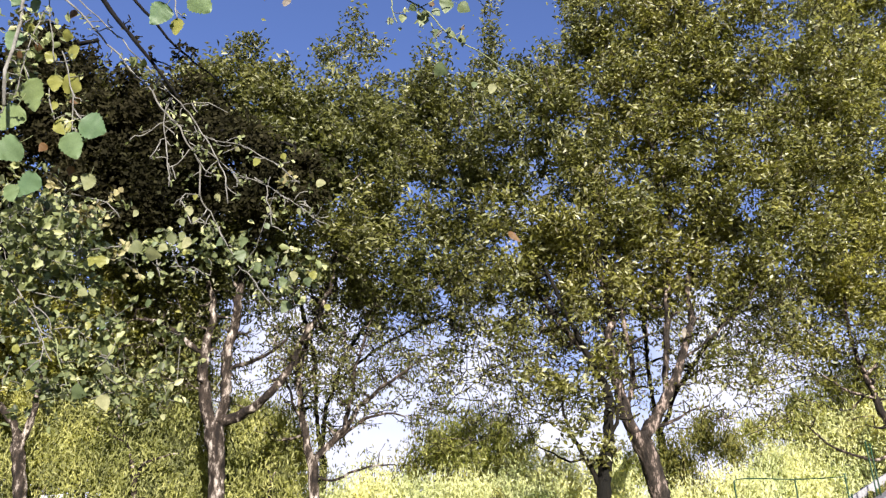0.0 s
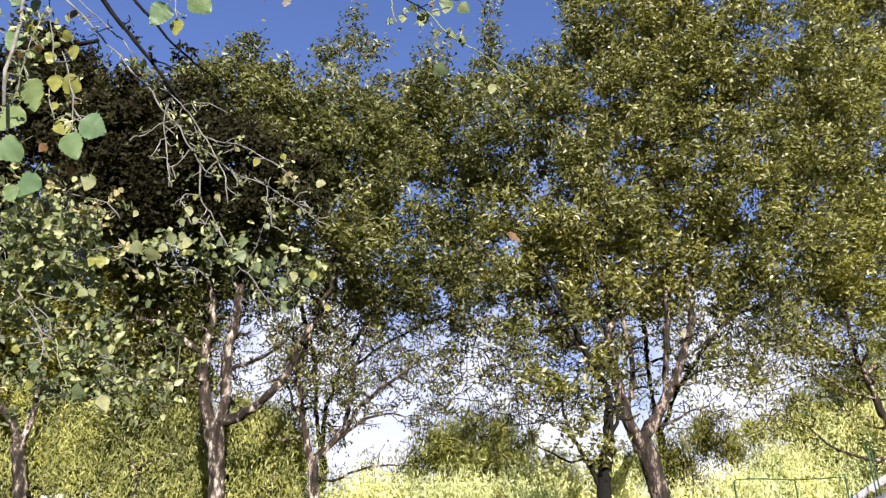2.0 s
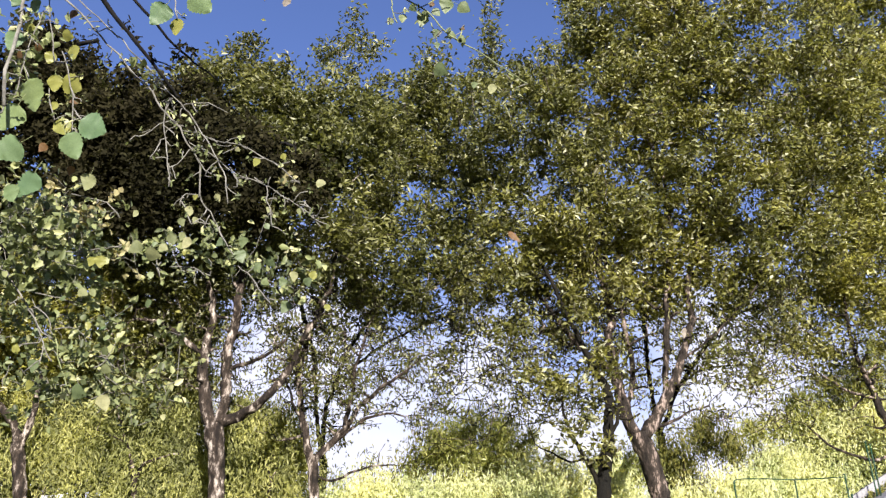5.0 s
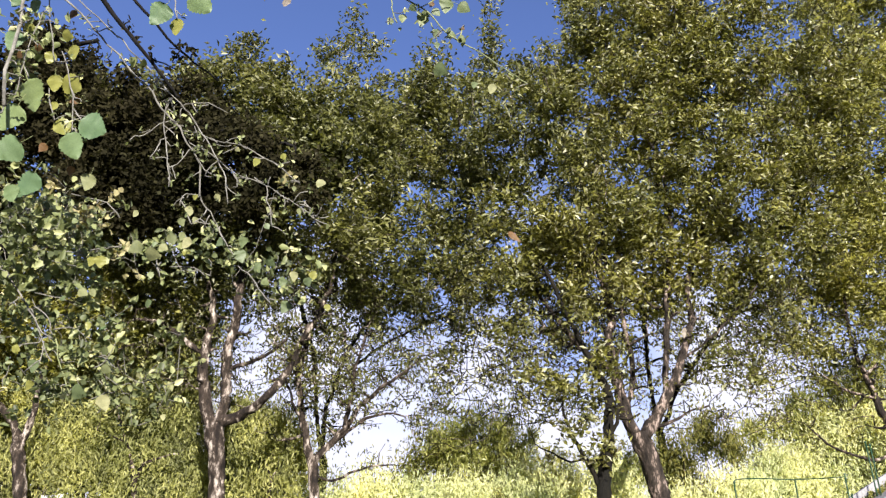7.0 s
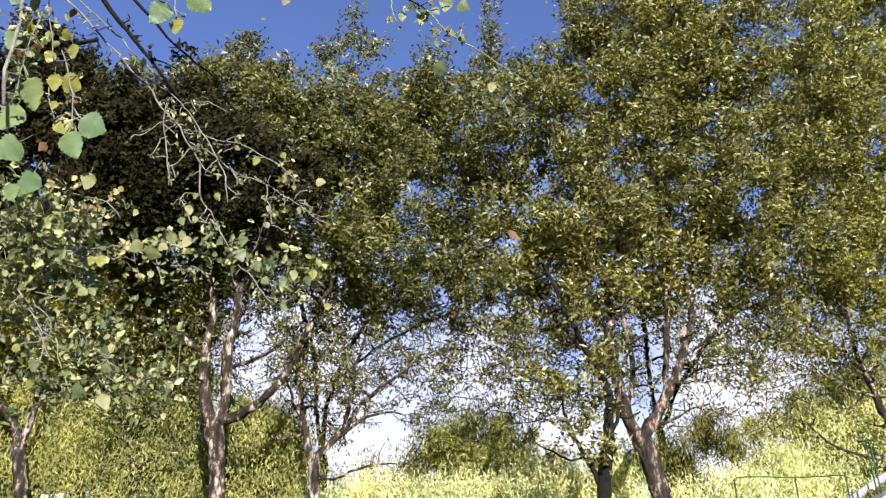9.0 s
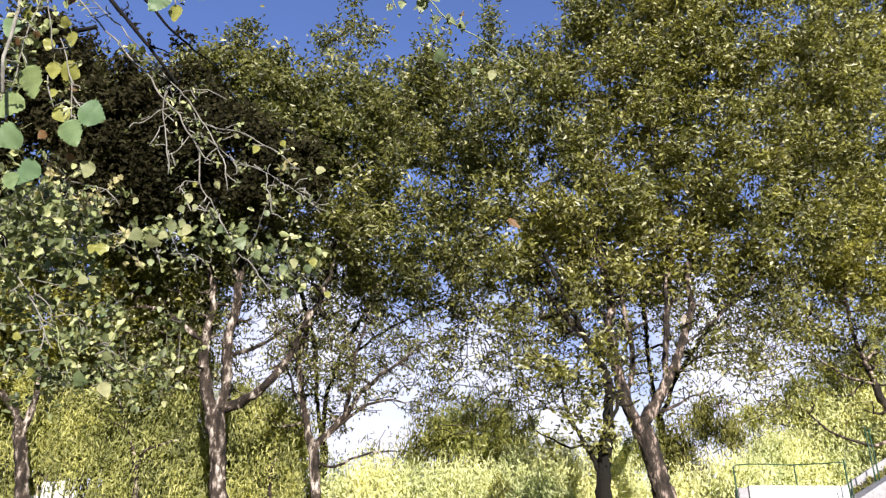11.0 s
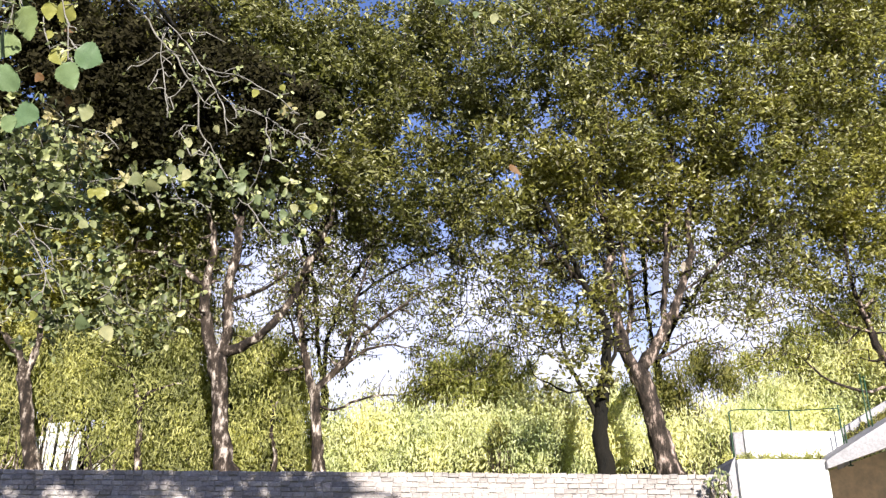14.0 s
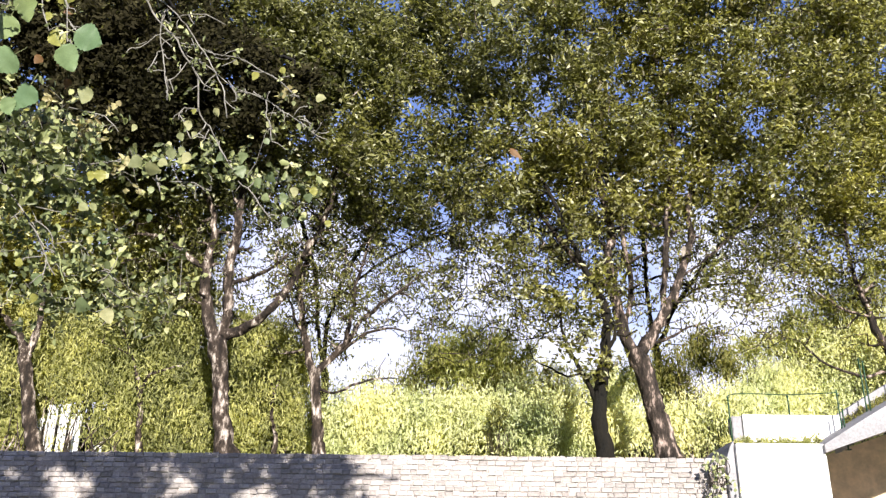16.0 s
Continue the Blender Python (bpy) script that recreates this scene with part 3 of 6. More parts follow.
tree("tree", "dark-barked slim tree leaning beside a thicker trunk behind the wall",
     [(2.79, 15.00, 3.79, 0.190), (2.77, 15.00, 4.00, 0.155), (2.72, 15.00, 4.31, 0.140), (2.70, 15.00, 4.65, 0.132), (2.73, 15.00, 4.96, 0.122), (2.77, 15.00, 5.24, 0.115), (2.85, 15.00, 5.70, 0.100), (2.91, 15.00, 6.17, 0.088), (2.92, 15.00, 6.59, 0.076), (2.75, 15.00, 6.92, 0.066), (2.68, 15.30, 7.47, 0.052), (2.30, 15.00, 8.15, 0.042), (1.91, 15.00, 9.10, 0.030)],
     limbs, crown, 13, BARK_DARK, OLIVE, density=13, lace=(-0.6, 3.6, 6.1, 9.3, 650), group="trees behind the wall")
limbs = []
limbs.append([(3.56, 15.60, 5.87, 0.116), (3.42, 15.60, 6.24, 0.116), (3.35, 15.60, 6.68, 0.109), (3.29, 15.60, 7.13, 0.102), (3.21, 15.40, 7.63, 0.088), (3.32, 15.60, 8.30, 0.082), (3.26, 15.60, 9.03, 0.068), (3.09, 15.60, 9.92, 0.054), (2.99, 15.60, 11.11, 0.034)])
limbs.append([(3.64, 15.60, 5.87, 0.116), (3.86, 15.60, 6.19, 0.109), (4.07, 15.60, 6.45, 0.102), (4.30, 15.60, 6.86, 0.095), (4.49, 15.60, 7.26, 0.082), (4.66, 15.60, 7.72, 0.075), (4.91, 15.90, 8.32, 0.068), (4.82, 15.60, 8.92, 0.054), (5.22, 15.60, 10.07, 0.041), (5.76, 15.60, 11.69, 0.027)])
limbs.append([(3.29, 15.60, 7.04, 0.075), (2.98, 15.60, 7.27, 0.068), (2.71, 15.80, 7.66, 0.054), (2.32, 15.60, 8.05, 0.048), (1.90, 15.60, 8.65, 0.034), (1.53, 15.60, 9.39, 0.024)])
limbs.append([(4.17, 15.60, 6.58, 0.054), (4.31, 15.60, 7.26, 0.061), (4.41, 15.60, 7.95, 0.061), (4.48, 15.60, 8.80, 0.058), (4.62, 15.60, 9.80, 0.051), (4.63, 15.60, 11.12, 0.037), (4.43, 15.60, 12.82, 0.024)])
limbs.append([(3.44, 15.60, 6.46, 0.048), (3.59, 15.60, 7.14, 0.048), (3.45, 15.30, 7.82, 0.048), (3.35, 15.60, 8.79, 0.041), (3.24, 15.60, 9.53, 0.034), (3.23, 15.60, 10.31, 0.027)])
limbs.append([(4.55, 15.60, 7.37, 0.024), (5.09, 15.60, 7.84, 0.024), (5.71, 15.60, 8.44, 0.020), (6.63, 15.60, 9.44, 0.014)])
limbs.append([(3.84, 15.60, 6.03, 0.031), (4.16, 15.60, 6.12, 0.027), (4.55, 15.60, 6.34, 0.020), (4.94, 15.60, 6.48, 0.014)])
crown = [(3.45, 15.60, 13.43, 1.32), (4.42, 15.60, 11.94, 1.39), (4.46, 15.60, 14.71, 1.42), (6.08, 15.60, 15.22, 1.44), (5.94, 15.60, 13.28, 1.31), (6.63, 15.60, 11.38, 1.37), (5.88, 15.60, 9.63, 0.91), (4.56, 15.60, 10.01, 1.09), (3.40, 15.60, 9.88, 0.98), (7.86, 15.60, 14.24, 1.47), (8.11, 15.60, 12.24, 1.28), (7.44, 15.60, 10.03, 0.92), (5.16, 15.60, 8.51, 0.46), (6.16, 15.60, 8.51, 0.55), (3.47, 15.60, 15.04, 0.52), (5.34, 15.60, 16.79, 1.36), (3.86, 15.60, 16.96, 1.09), (3.75, 15.60, 8.75, 0.56)]
crown += [(5.35, 15.80, 7.16, 0.25), (6.01, 15.80, 7.27, 0.30)]
crown += [(3.10, 16.20, 9.25, 0.45), (3.77, 16.20, 9.00, 0.40), (4.29, 16.20, 9.51, 0.45), (2.60, 16.20, 8.87, 0.40), (4.52, 16.20, 8.50, 0.31), (3.46, 16.20, 8.13, 0.24), (5.27, 16.20, 9.00, 0.45), (2.54, 16.20, 9.64, 0.45), (5.89, 16.20, 8.50, 0.28)]
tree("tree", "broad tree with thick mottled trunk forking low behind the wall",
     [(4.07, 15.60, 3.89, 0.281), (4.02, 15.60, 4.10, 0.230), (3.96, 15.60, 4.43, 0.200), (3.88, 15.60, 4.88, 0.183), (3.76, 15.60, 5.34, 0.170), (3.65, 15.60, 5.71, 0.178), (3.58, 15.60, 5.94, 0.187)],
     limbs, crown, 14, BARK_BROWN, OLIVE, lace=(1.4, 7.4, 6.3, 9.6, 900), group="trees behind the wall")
limbs = []
limbs.append([(9.71, 18.00, 6.08, 0.095), (9.54, 18.00, 6.63, 0.088), (9.39, 18.00, 7.07, 0.081), (9.34, 18.00, 7.51, 0.073), (9.23, 18.00, 7.96, 0.059), (9.28, 18.36, 8.56, 0.044), (9.07, 18.00, 9.10, 0.037), (9.14, 18.00, 10.22, 0.029)])
limbs.append([(9.75, 18.00, 6.15, 0.040), (9.28, 18.00, 6.18, 0.033), (8.91, 18.00, 6.11, 0.029), (8.40, 18.00, 6.25, 0.025), (8.06, 18.00, 6.44, 0.022), (7.76, 18.00, 6.74, 0.015)])
limbs.append([(9.71, 18.00, 6.14, 0.103), (9.97, 18.00, 7.26, 0.088), (10.11, 18.00, 8.56, 0.073), (10.31, 18.00, 10.23, 0.059), (10.55, 18.00, 12.18, 0.037)])
limbs.append([(9.36, 18.00, 7.38, 0.037), (9.04, 18.00, 7.44, 0.033), (8.57, 18.00, 7.63, 0.025), (8.14, 18.00, 7.96, 0.015)])
crown = [(11.44, 18.00, 17.53, 1.670), (10.71, 18.00, 14.92, 1.504), (10.74, 18.00, 12.58, 1.433), (9.69, 18.00, 10.88, 1.054), (9.98, 18.00, 9.31, 0.758), (9.01, 18.00, 10.15, 0.782), (11.17, 18.00, 19.15, 1.409), (7.74, 18.00, 8.89, 0.296), (8.60, 18.00, 8.76, 0.379)]
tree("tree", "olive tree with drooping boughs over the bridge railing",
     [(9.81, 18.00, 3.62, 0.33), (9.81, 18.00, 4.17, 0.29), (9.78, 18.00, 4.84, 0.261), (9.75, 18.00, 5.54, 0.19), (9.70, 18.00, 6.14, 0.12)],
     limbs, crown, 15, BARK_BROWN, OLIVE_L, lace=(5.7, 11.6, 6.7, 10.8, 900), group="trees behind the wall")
limbs = []
limbs.append([(-7.97, 16.20, 5.83, 0.090), (-8.12, 16.20, 6.16, 0.080), (-8.33, 16.20, 6.44, 0.070), (-8.60, 16.20, 6.72, 0.050), (-9.04, 16.20, 7.24, 0.030)])
limbs.append([(-7.94, 16.20, 5.83, 0.080), (-7.86, 16.20, 6.16, 0.070), (-7.80, 16.20, 6.56, 0.060), (-7.77, 16.20, 7.25, 0.045), (-7.64, 16.20, 8.09, 0.030)])
crown = [(-8.35, 16.40, 8.55, 0.92), (-7.22, 16.40, 8.06, 0.80), (-9.40, 16.40, 9.05, 1.05), (-9.23, 16.40, 7.45, 0.78), (-6.50, 16.40, 8.56, 0.69), (-9.09, 16.40, 10.25, 1.08), (-8.09, 16.40, 10.11, 0.96), (-6.87, 16.40, 9.32, 0.82), (-4.83, 16.40, 9.93, 0.57), (-4.31, 16.40, 10.13, 0.50), (-5.08, 16.40, 9.14, 0.42), (-6.21, 16.40, 9.59, 0.65), (-5.35, 16.40, 8.56, 0.40)]
tree("tree", "small mottled tree with a short fork behind the wall",
     [(-7.40, 16.20, 3.89, 0.200), (-7.47, 16.20, 4.11, 0.150), (-7.60, 16.20, 4.50, 0.130), (-7.73, 16.20, 5.02, 0.120), (-7.89, 16.20, 5.55, 0.120), (-7.98, 16.20, 5.88, 0.130)],
     limbs, crown, 16, BARK, OLIVE_L, airy=False, group="trees behind the wall")
limbs = []
limbs.append([(-5.87, 16.80, 5.16, 0.035), (-5.77, 16.80, 5.61, 0.030), (-5.46, 16.80, 5.72, 0.020), (-5.03, 16.80, 5.84, 0.012)])
limbs.append([(-5.96, 16.80, 5.61, 0.030), (-6.17, 16.80, 6.06, 0.025), (-6.45, 16.80, 6.75, 0.015)])
crown = [(-6.61, 16.80, 7.73, 0.63), (-5.58, 16.80, 7.02, 0.51), (-6.64, 16.80, 6.66, 0.50), (-6.11, 16.80, 8.23, 0.58), (-5.21, 16.80, 7.61, 0.46)]
tree("tree", "young thin-trunked tree behind the wall",
     [(-5.70, 16.80, 3.99, 0.100), (-5.74, 16.80, 4.22, 0.075), (-5.80, 16.80, 4.73, 0.060), (-5.87, 16.80, 5.27, 0.050), (-6.01, 16.80, 5.72, 0.040)],
     limbs, crown, 17, BARK, MIDGREEN, density=9, leaves=40, airy=False, group="trees behind the wall")

limbs = []
limbs.append([(-3.28, 16.90, 5.34, 0.022), (-3.18, 16.90, 5.79, 0.012)])
limbs.append([(-3.28, 16.90, 5.34, 0.022), (-3.52, 16.90, 5.85, 0.012)])
tree("tree", "pale-stemmed sapling in front of the tall hedge", [(-3.20, 16.90, 3.60, 0.060), (-3.20, 16.90, 4.25, 0.052), (-3.21, 16.90, 4.57, 0.045), (-3.30, 16.90, 4.95, 0.036), (-3.28, 16.90, 5.34, 0.026)],
     limbs, [(-3.18, 16.90, 5.89, 0.30), (-3.52, 16.90, 5.95, 0.28)], 20, BARK, MIDGREEN, density=9, leaves=24, leaf_len=0.1, spread=0.2, airy=False, group="trees behind the wall")

limbs = []
limbs.append([(-2.74, 19.50, 6.74, 0.050), (-2.97, 19.50, 8.17, 0.050), (-3.35, 19.50, 9.76, 0.050), (-4.05, 19.50, 11.61, 0.040), (-5.06, 19.50, 13.24, 0.030)])
limbs.append([(-2.74, 19.50, 6.74, 0.050), (-2.57, 19.50, 8.18, 0.045), (-1.84, 19.50, 9.78, 0.040), (-0.64, 19.50, 11.64, 0.035), (0.21, 19.50, 12.95, 0.030)])
limbs.append([(-2.57, 19.50, 8.18, 0.035), (-1.41, 19.50, 9.19, 0.030), (0.22, 19.50, 9.94, 0.030), (1.90, 19.50, 10.87, 0.020)])
crown = [(-5.49, 18.50, 11.37, 0.82), (-4.71, 18.50, 11.69, 0.82), (-4.08, 18.50, 10.77, 0.67), (-5.63, 18.50, 10.32, 0.60), (-4.80, 18.50, 10.03, 0.53), (-6.47, 18.50, 10.61, 0.67), (-4.42, 18.50, 11.53, 0.96), (-3.44, 18.50, 12.98, 0.84), (-2.24, 18.50, 11.54, 0.96), (-1.15, 18.50, 11.55, 0.96), (-0.05, 18.50, 10.64, 1.00), (1.31, 18.50, 11.41, 1.02), (-1.63, 18.50, 10.05, 0.66), (-4.37, 18.50, 9.75, 0.39), (0.87, 18.50, 9.77, 0.72), (-0.57, 18.50, 9.48, 0.52), (1.78, 18.50, 9.49, 0.52), (0.09, 18.50, 8.93, 0.58), (1.86, 18.50, 8.26, 0.46)]
# darker shrub leaf puts the poor light back there into the colour
tree("tree", "distant slim tree, its wide crown's shade put into the leaf colour",
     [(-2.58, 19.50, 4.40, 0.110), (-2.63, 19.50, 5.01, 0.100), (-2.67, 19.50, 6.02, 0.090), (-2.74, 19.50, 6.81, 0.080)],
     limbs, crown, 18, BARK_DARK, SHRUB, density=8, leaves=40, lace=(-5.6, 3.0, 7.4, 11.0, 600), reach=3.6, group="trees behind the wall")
limbs = []
limbs.append([(4.93, 19.50, 7.07, 0.050), (4.90, 19.50, 8.24, 0.050), (4.90, 19.50, 9.83, 0.050), (4.63, 19.50, 11.68, 0.040), (3.87, 19.50, 13.32, 0.030)])
limbs.append([(4.93, 19.50, 7.07, 0.050), (5.57, 19.50, 8.25, 0.050), (6.83, 19.50, 9.85, 0.045), (8.47, 19.50, 11.72, 0.035), (9.25, 19.50, 13.03, 0.030)])
limbs.append([(6.83, 19.50, 9.85, 0.030), (7.69, 19.50, 10.16, 0.030), (9.24, 19.50, 10.32, 0.030), (10.55, 19.50, 10.64, 0.020)])
limbs.append([(5.57, 19.50, 8.25, 0.030), (6.00, 19.50, 8.53, 0.030), (6.82, 19.50, 8.68, 0.020)])
crown = [(4.87, 19.50, 12.44, 1.01), (7.14, 19.50, 12.12, 1.01), (8.24, 19.50, 11.80, 1.00), (10.67, 19.50, 12.47, 1.02), (3.61, 19.50, 11.15, 0.85), (4.84, 19.50, 10.69, 0.70), (6.13, 19.50, 11.00, 0.70), (7.14, 19.50, 10.24, 0.62), (8.44, 19.50, 10.55, 0.70), (9.64, 19.50, 10.25, 0.69), (10.96, 19.50, 11.18, 0.85), (4.29, 19.50, 9.34, 0.41), (6.47, 19.50, 9.35, 0.35), (8.69, 19.50, 9.65, 0.41), (2.73, 19.50, 10.52, 0.70), (7.39, 19.50, 9.21, 0.61), (8.56, 19.50, 8.93, 0.54), (9.66, 19.50, 9.07, 0.54), (3.34, 19.50, 9.34, 0.54), (2.50, 19.50, 8.76, 0.46)]
crown += [(7.62, 19.50, 8.20, 0.40), (8.22, 19.50, 7.81, 0.47), (8.82, 19.50, 8.23, 0.45), (7.62, 19.50, 7.41, 0.29)]
# here too the dim light is put into a darker leaf colour
tree("tree", "distant slim tree, its wide crown's shade put into the leaf colour",
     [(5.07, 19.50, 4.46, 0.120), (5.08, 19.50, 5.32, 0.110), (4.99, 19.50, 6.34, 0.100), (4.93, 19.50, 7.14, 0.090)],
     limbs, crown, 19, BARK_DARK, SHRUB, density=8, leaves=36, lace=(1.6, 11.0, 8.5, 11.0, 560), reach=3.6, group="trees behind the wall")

# ---- shrubs and woodland edge farther back ----
GROUND_BACK = WALL_TOP - 0.06
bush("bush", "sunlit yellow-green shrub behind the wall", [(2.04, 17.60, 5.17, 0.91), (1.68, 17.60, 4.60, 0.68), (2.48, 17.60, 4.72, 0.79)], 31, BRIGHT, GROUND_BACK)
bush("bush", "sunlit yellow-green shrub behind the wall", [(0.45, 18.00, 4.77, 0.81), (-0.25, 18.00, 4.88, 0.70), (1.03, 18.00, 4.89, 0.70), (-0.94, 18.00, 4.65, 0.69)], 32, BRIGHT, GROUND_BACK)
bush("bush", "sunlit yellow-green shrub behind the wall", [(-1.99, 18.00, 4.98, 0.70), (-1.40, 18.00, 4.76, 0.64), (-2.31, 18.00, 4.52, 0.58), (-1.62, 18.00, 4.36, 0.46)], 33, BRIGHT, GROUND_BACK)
bush("bush", "thin dark shrub against the bright sky", [(-1.60, 18.60, 5.58, 0.44), (-0.75, 18.60, 5.71, 0.39), (-1.62, 18.60, 6.01, 0.22), (-0.52, 18.60, 6.59, 0.20), (-0.15, 18.60, 6.21, 0.27)], 35, SHRUB, GROUND_BACK, per_m2=420)
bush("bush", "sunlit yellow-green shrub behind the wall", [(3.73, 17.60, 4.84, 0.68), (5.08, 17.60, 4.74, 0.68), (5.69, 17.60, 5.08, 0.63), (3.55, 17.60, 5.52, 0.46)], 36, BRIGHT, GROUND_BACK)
# brighter leaf colour makes up for sunlight the crowns block here
bush("bush", "tall shrub behind the bridge railing, sunlight put into its leaf colour", [(7.18, 19.40, 5.64, 0.78), (8.08, 19.40, 5.77, 0.86), (6.98, 19.40, 5.08, 0.87), (8.39, 19.40, 5.32, 0.88), (9.27, 19.40, 6.62, 0.78), (9.67, 19.40, 6.09, 0.88), (10.12, 19.40, 7.15, 0.79)], 37, BRIGHT, GROUND_BACK)
bush("bush", "dark green shrub behind the thick trunk", [(5.04, 18.20, 6.28, 0.51), (5.66, 18.20, 6.40, 0.39), (6.12, 18.20, 6.16, 0.36), (5.24, 18.20, 5.79, 0.36), (4.77, 18.20, 5.91, 0.36)], 38, SHRUB, GROUND_BACK, per_m2=1300)
bush("bush", "tall yellow-green hedge behind the trees", [(-3.60, 17.60, 5.58, 0.92), (-3.18, 17.60, 4.67, 0.68), (-3.92, 17.60, 6.53, 0.71), (-3.98, 17.60, 4.78, 0.68), (-3.31, 17.60, 6.30, 0.59)], 39, MIDGREEN, GROUND_BACK)
bush("bush", "tall yellow-green hedge behind the trees", [(-5.36, 17.60, 5.80, 0.93), (-5.11, 17.60, 4.77, 0.79), (-5.81, 17.60, 4.88, 0.68), (-5.71, 17.60, 6.76, 0.83), (-6.34, 17.60, 4.65, 0.68)], 40, MIDGREEN, GROUND_BACK)
bush("bush", "tall yellow-green hedge behind the trees", [(-5.93, 17.80, 7.96, 0.74), (-6.89, 17.80, 7.82, 0.73), (-7.74, 17.80, 7.82, 0.73), (-5.31, 17.80, 7.45, 0.55), (-6.29, 17.80, 7.07, 0.72), (-8.55, 17.80, 7.55, 0.73), (-9.52, 17.80, 7.55, 0.73), (-4.24, 17.80, 5.86, 0.59), (-4.10, 17.80, 6.83, 0.36)], 42, MIDGREEN, GROUND_BACK)
bush("bush", "tall yellow-green hedge behind the trees", [(-6.76, 17.60, 5.91, 0.93), (-7.13, 17.60, 6.75, 0.83), (-7.73, 17.60, 6.14, 0.82), (-8.55, 17.60, 6.74, 0.95), (-8.88, 17.60, 6.01, 0.82), (-8.71, 17.60, 4.63, 0.68), (-9.31, 17.60, 5.31, 0.80)], 41, MIDGREEN, GROUND_BACK)

bush("bush", "tall olive-green shrub mass rising behind the railing", [(7.30, 19.70, 6.70, 0.52), (7.95, 19.70, 7.10, 0.57), (8.61, 19.70, 7.50, 0.60), (9.22, 19.70, 7.90, 0.57), (9.89, 19.70, 8.25, 0.63), (10.53, 19.70, 8.67, 0.57), (9.65, 19.70, 7.43, 0.72), (8.49, 19.70, 6.90, 0.60), (9.20, 19.70, 8.46, 0.23), (8.33, 19.70, 7.77, 0.23), (10.29, 19.70, 9.10, 0.26), (7.11, 19.70, 7.16, 0.20)], 43, THICKET, GROUND_BACK, per_m2=1100)
bush("bush", "round olive-green shrub above the sunlit hedge", [(0.19, 18.40, 6.57, 0.40), (0.78, 18.40, 6.65, 0.46), (1.34, 18.40, 6.49, 0.43), (0.79, 18.40, 6.25, 0.54), (0.07, 18.40, 6.25, 0.32), (1.66, 18.40, 6.31, 0.29), (-0.17, 18.40, 6.67, 0.19), (1.89, 18.40, 6.61, 0.19), (0.19, 18.40, 5.79, 0.46), (0.92, 18.40, 5.79, 0.48), (1.47, 18.40, 5.92, 0.38), (0.56, 18.40, 6.16, 0.46)], 44, THICKET, GROUND_BACK, per_m2=1100)

bush("bush", "thin grey-green shrub against the bright sky", [(-0.48, 18.60, 5.96, 0.35), (-0.78, 18.60, 5.65, 0.32), (-1.14, 18.60, 5.41, 0.27), (-0.30, 18.60, 6.34, 0.19), (-1.56, 18.60, 5.23, 0.19), (-0.59, 18.60, 5.35, 0.32)], 47, THICKET, GROUND_BACK, per_m2=650)
bush("bush", "olive-green shrub between the two leaning trunks", [(3.90, 18.20, 5.95, 0.36), (3.45, 18.20, 5.75, 0.34), (4.32, 18.20, 6.10, 0.32), (3.75, 18.20, 5.40, 0.40)], 49, THICKET, GROUND_BACK, per_m2=1000)
bush("bush", "tall yellow-green hedge behind the trees", [(-7.60, 18.00, 9.05, 0.50), (-6.90, 18.00, 9.25, 0.50), (-6.20, 18.00, 9.15, 0.50), (-5.70, 18.00, 9.55, 0.42), (-7.20, 18.00, 9.75, 0.42), (-6.40, 18.00, 9.85, 0.42), (-5.30, 18.00, 8.80, 0.42), (-8.40, 18.00, 9.15, 0.50)], 54, THICKET, GROUND_BACK, per_m2=1100)
bush("bush", "small dark shrub in front of the sunlit hedge", [(1.11, 16.90, 4.95, 0.17), (1.27, 16.90, 4.79, 0.15), (0.94, 16.90, 4.76, 0.12)], 46, SHRUB, GROUND_BACK, per_m2=900)

bush("bush", "tall yellow-green hedge behind the trees", [(-5.99, 17.90, 8.48, 0.42), (-6.69, 17.90, 8.55, 0.44), (-7.34, 17.90, 8.42, 0.44), (-5.61, 17.90, 7.96, 0.39), (-8.06, 17.90, 8.28, 0.44), (-8.80, 17.90, 8.28, 0.44), (-9.51, 17.90, 8.42, 0.44), (-6.17, 17.90, 8.02, 0.44)], 48, MIDGREEN, GROUND_BACK, per_m2=2200)

# ---- wall and footbridge ----


def stone_mesh(name, w, h, d, rng):
    """A roughly squared block, its front edges worn."""
    j = lambda s: rng.uniform(-s, s)
    e = 0.010
    v = []
    for yy, inset in ((d, 0.0), (0.012, 0.0), (0.0, e)):
        for sx, sz in ((-1, -1), (1, -1), (1, 1), (-1, 1)):
            v.append((sx * (w / 2 - inset) + j(0.009), yy + j(0.007), sz * (h / 2 - inset) + j(0.005)))
    f = []
    for k in (0, 4):
        for i in range(4):
            a, b = k + i, k + (i + 1) % 4
            f.append((a, b, b + 4, a + 4))
    f.append((8, 9, 10, 11))
    me = bpy.data.meshes.new(name)
    me.from_pydata(v, [], f)
    me.materials.append(STONE)
    return me


wall = thing("wall_stone", "low retaining wall of small squared pale stones", "wall", "", "structure", (0, WALL_Y, 0))
part("wall_core", box_bm(-40, 4.62, 0.020, 0.45, -0.3, WALL_TOP - 0.02), MORTAR, wall)

bridge = thing("footbridge", "white plastered footbridge abutment with green railing and rising concrete deck", "bridge", "", "", (5.4, 14, 0))


def bpart(name, bm, mat, label="", parent=None):
    ob = part(name, bm, mat, parent or bridge, label)
    if not parent:
        ob.matrix_parent_inverse = Matrix.Translation((-5.4, -14, 0))
    return ob


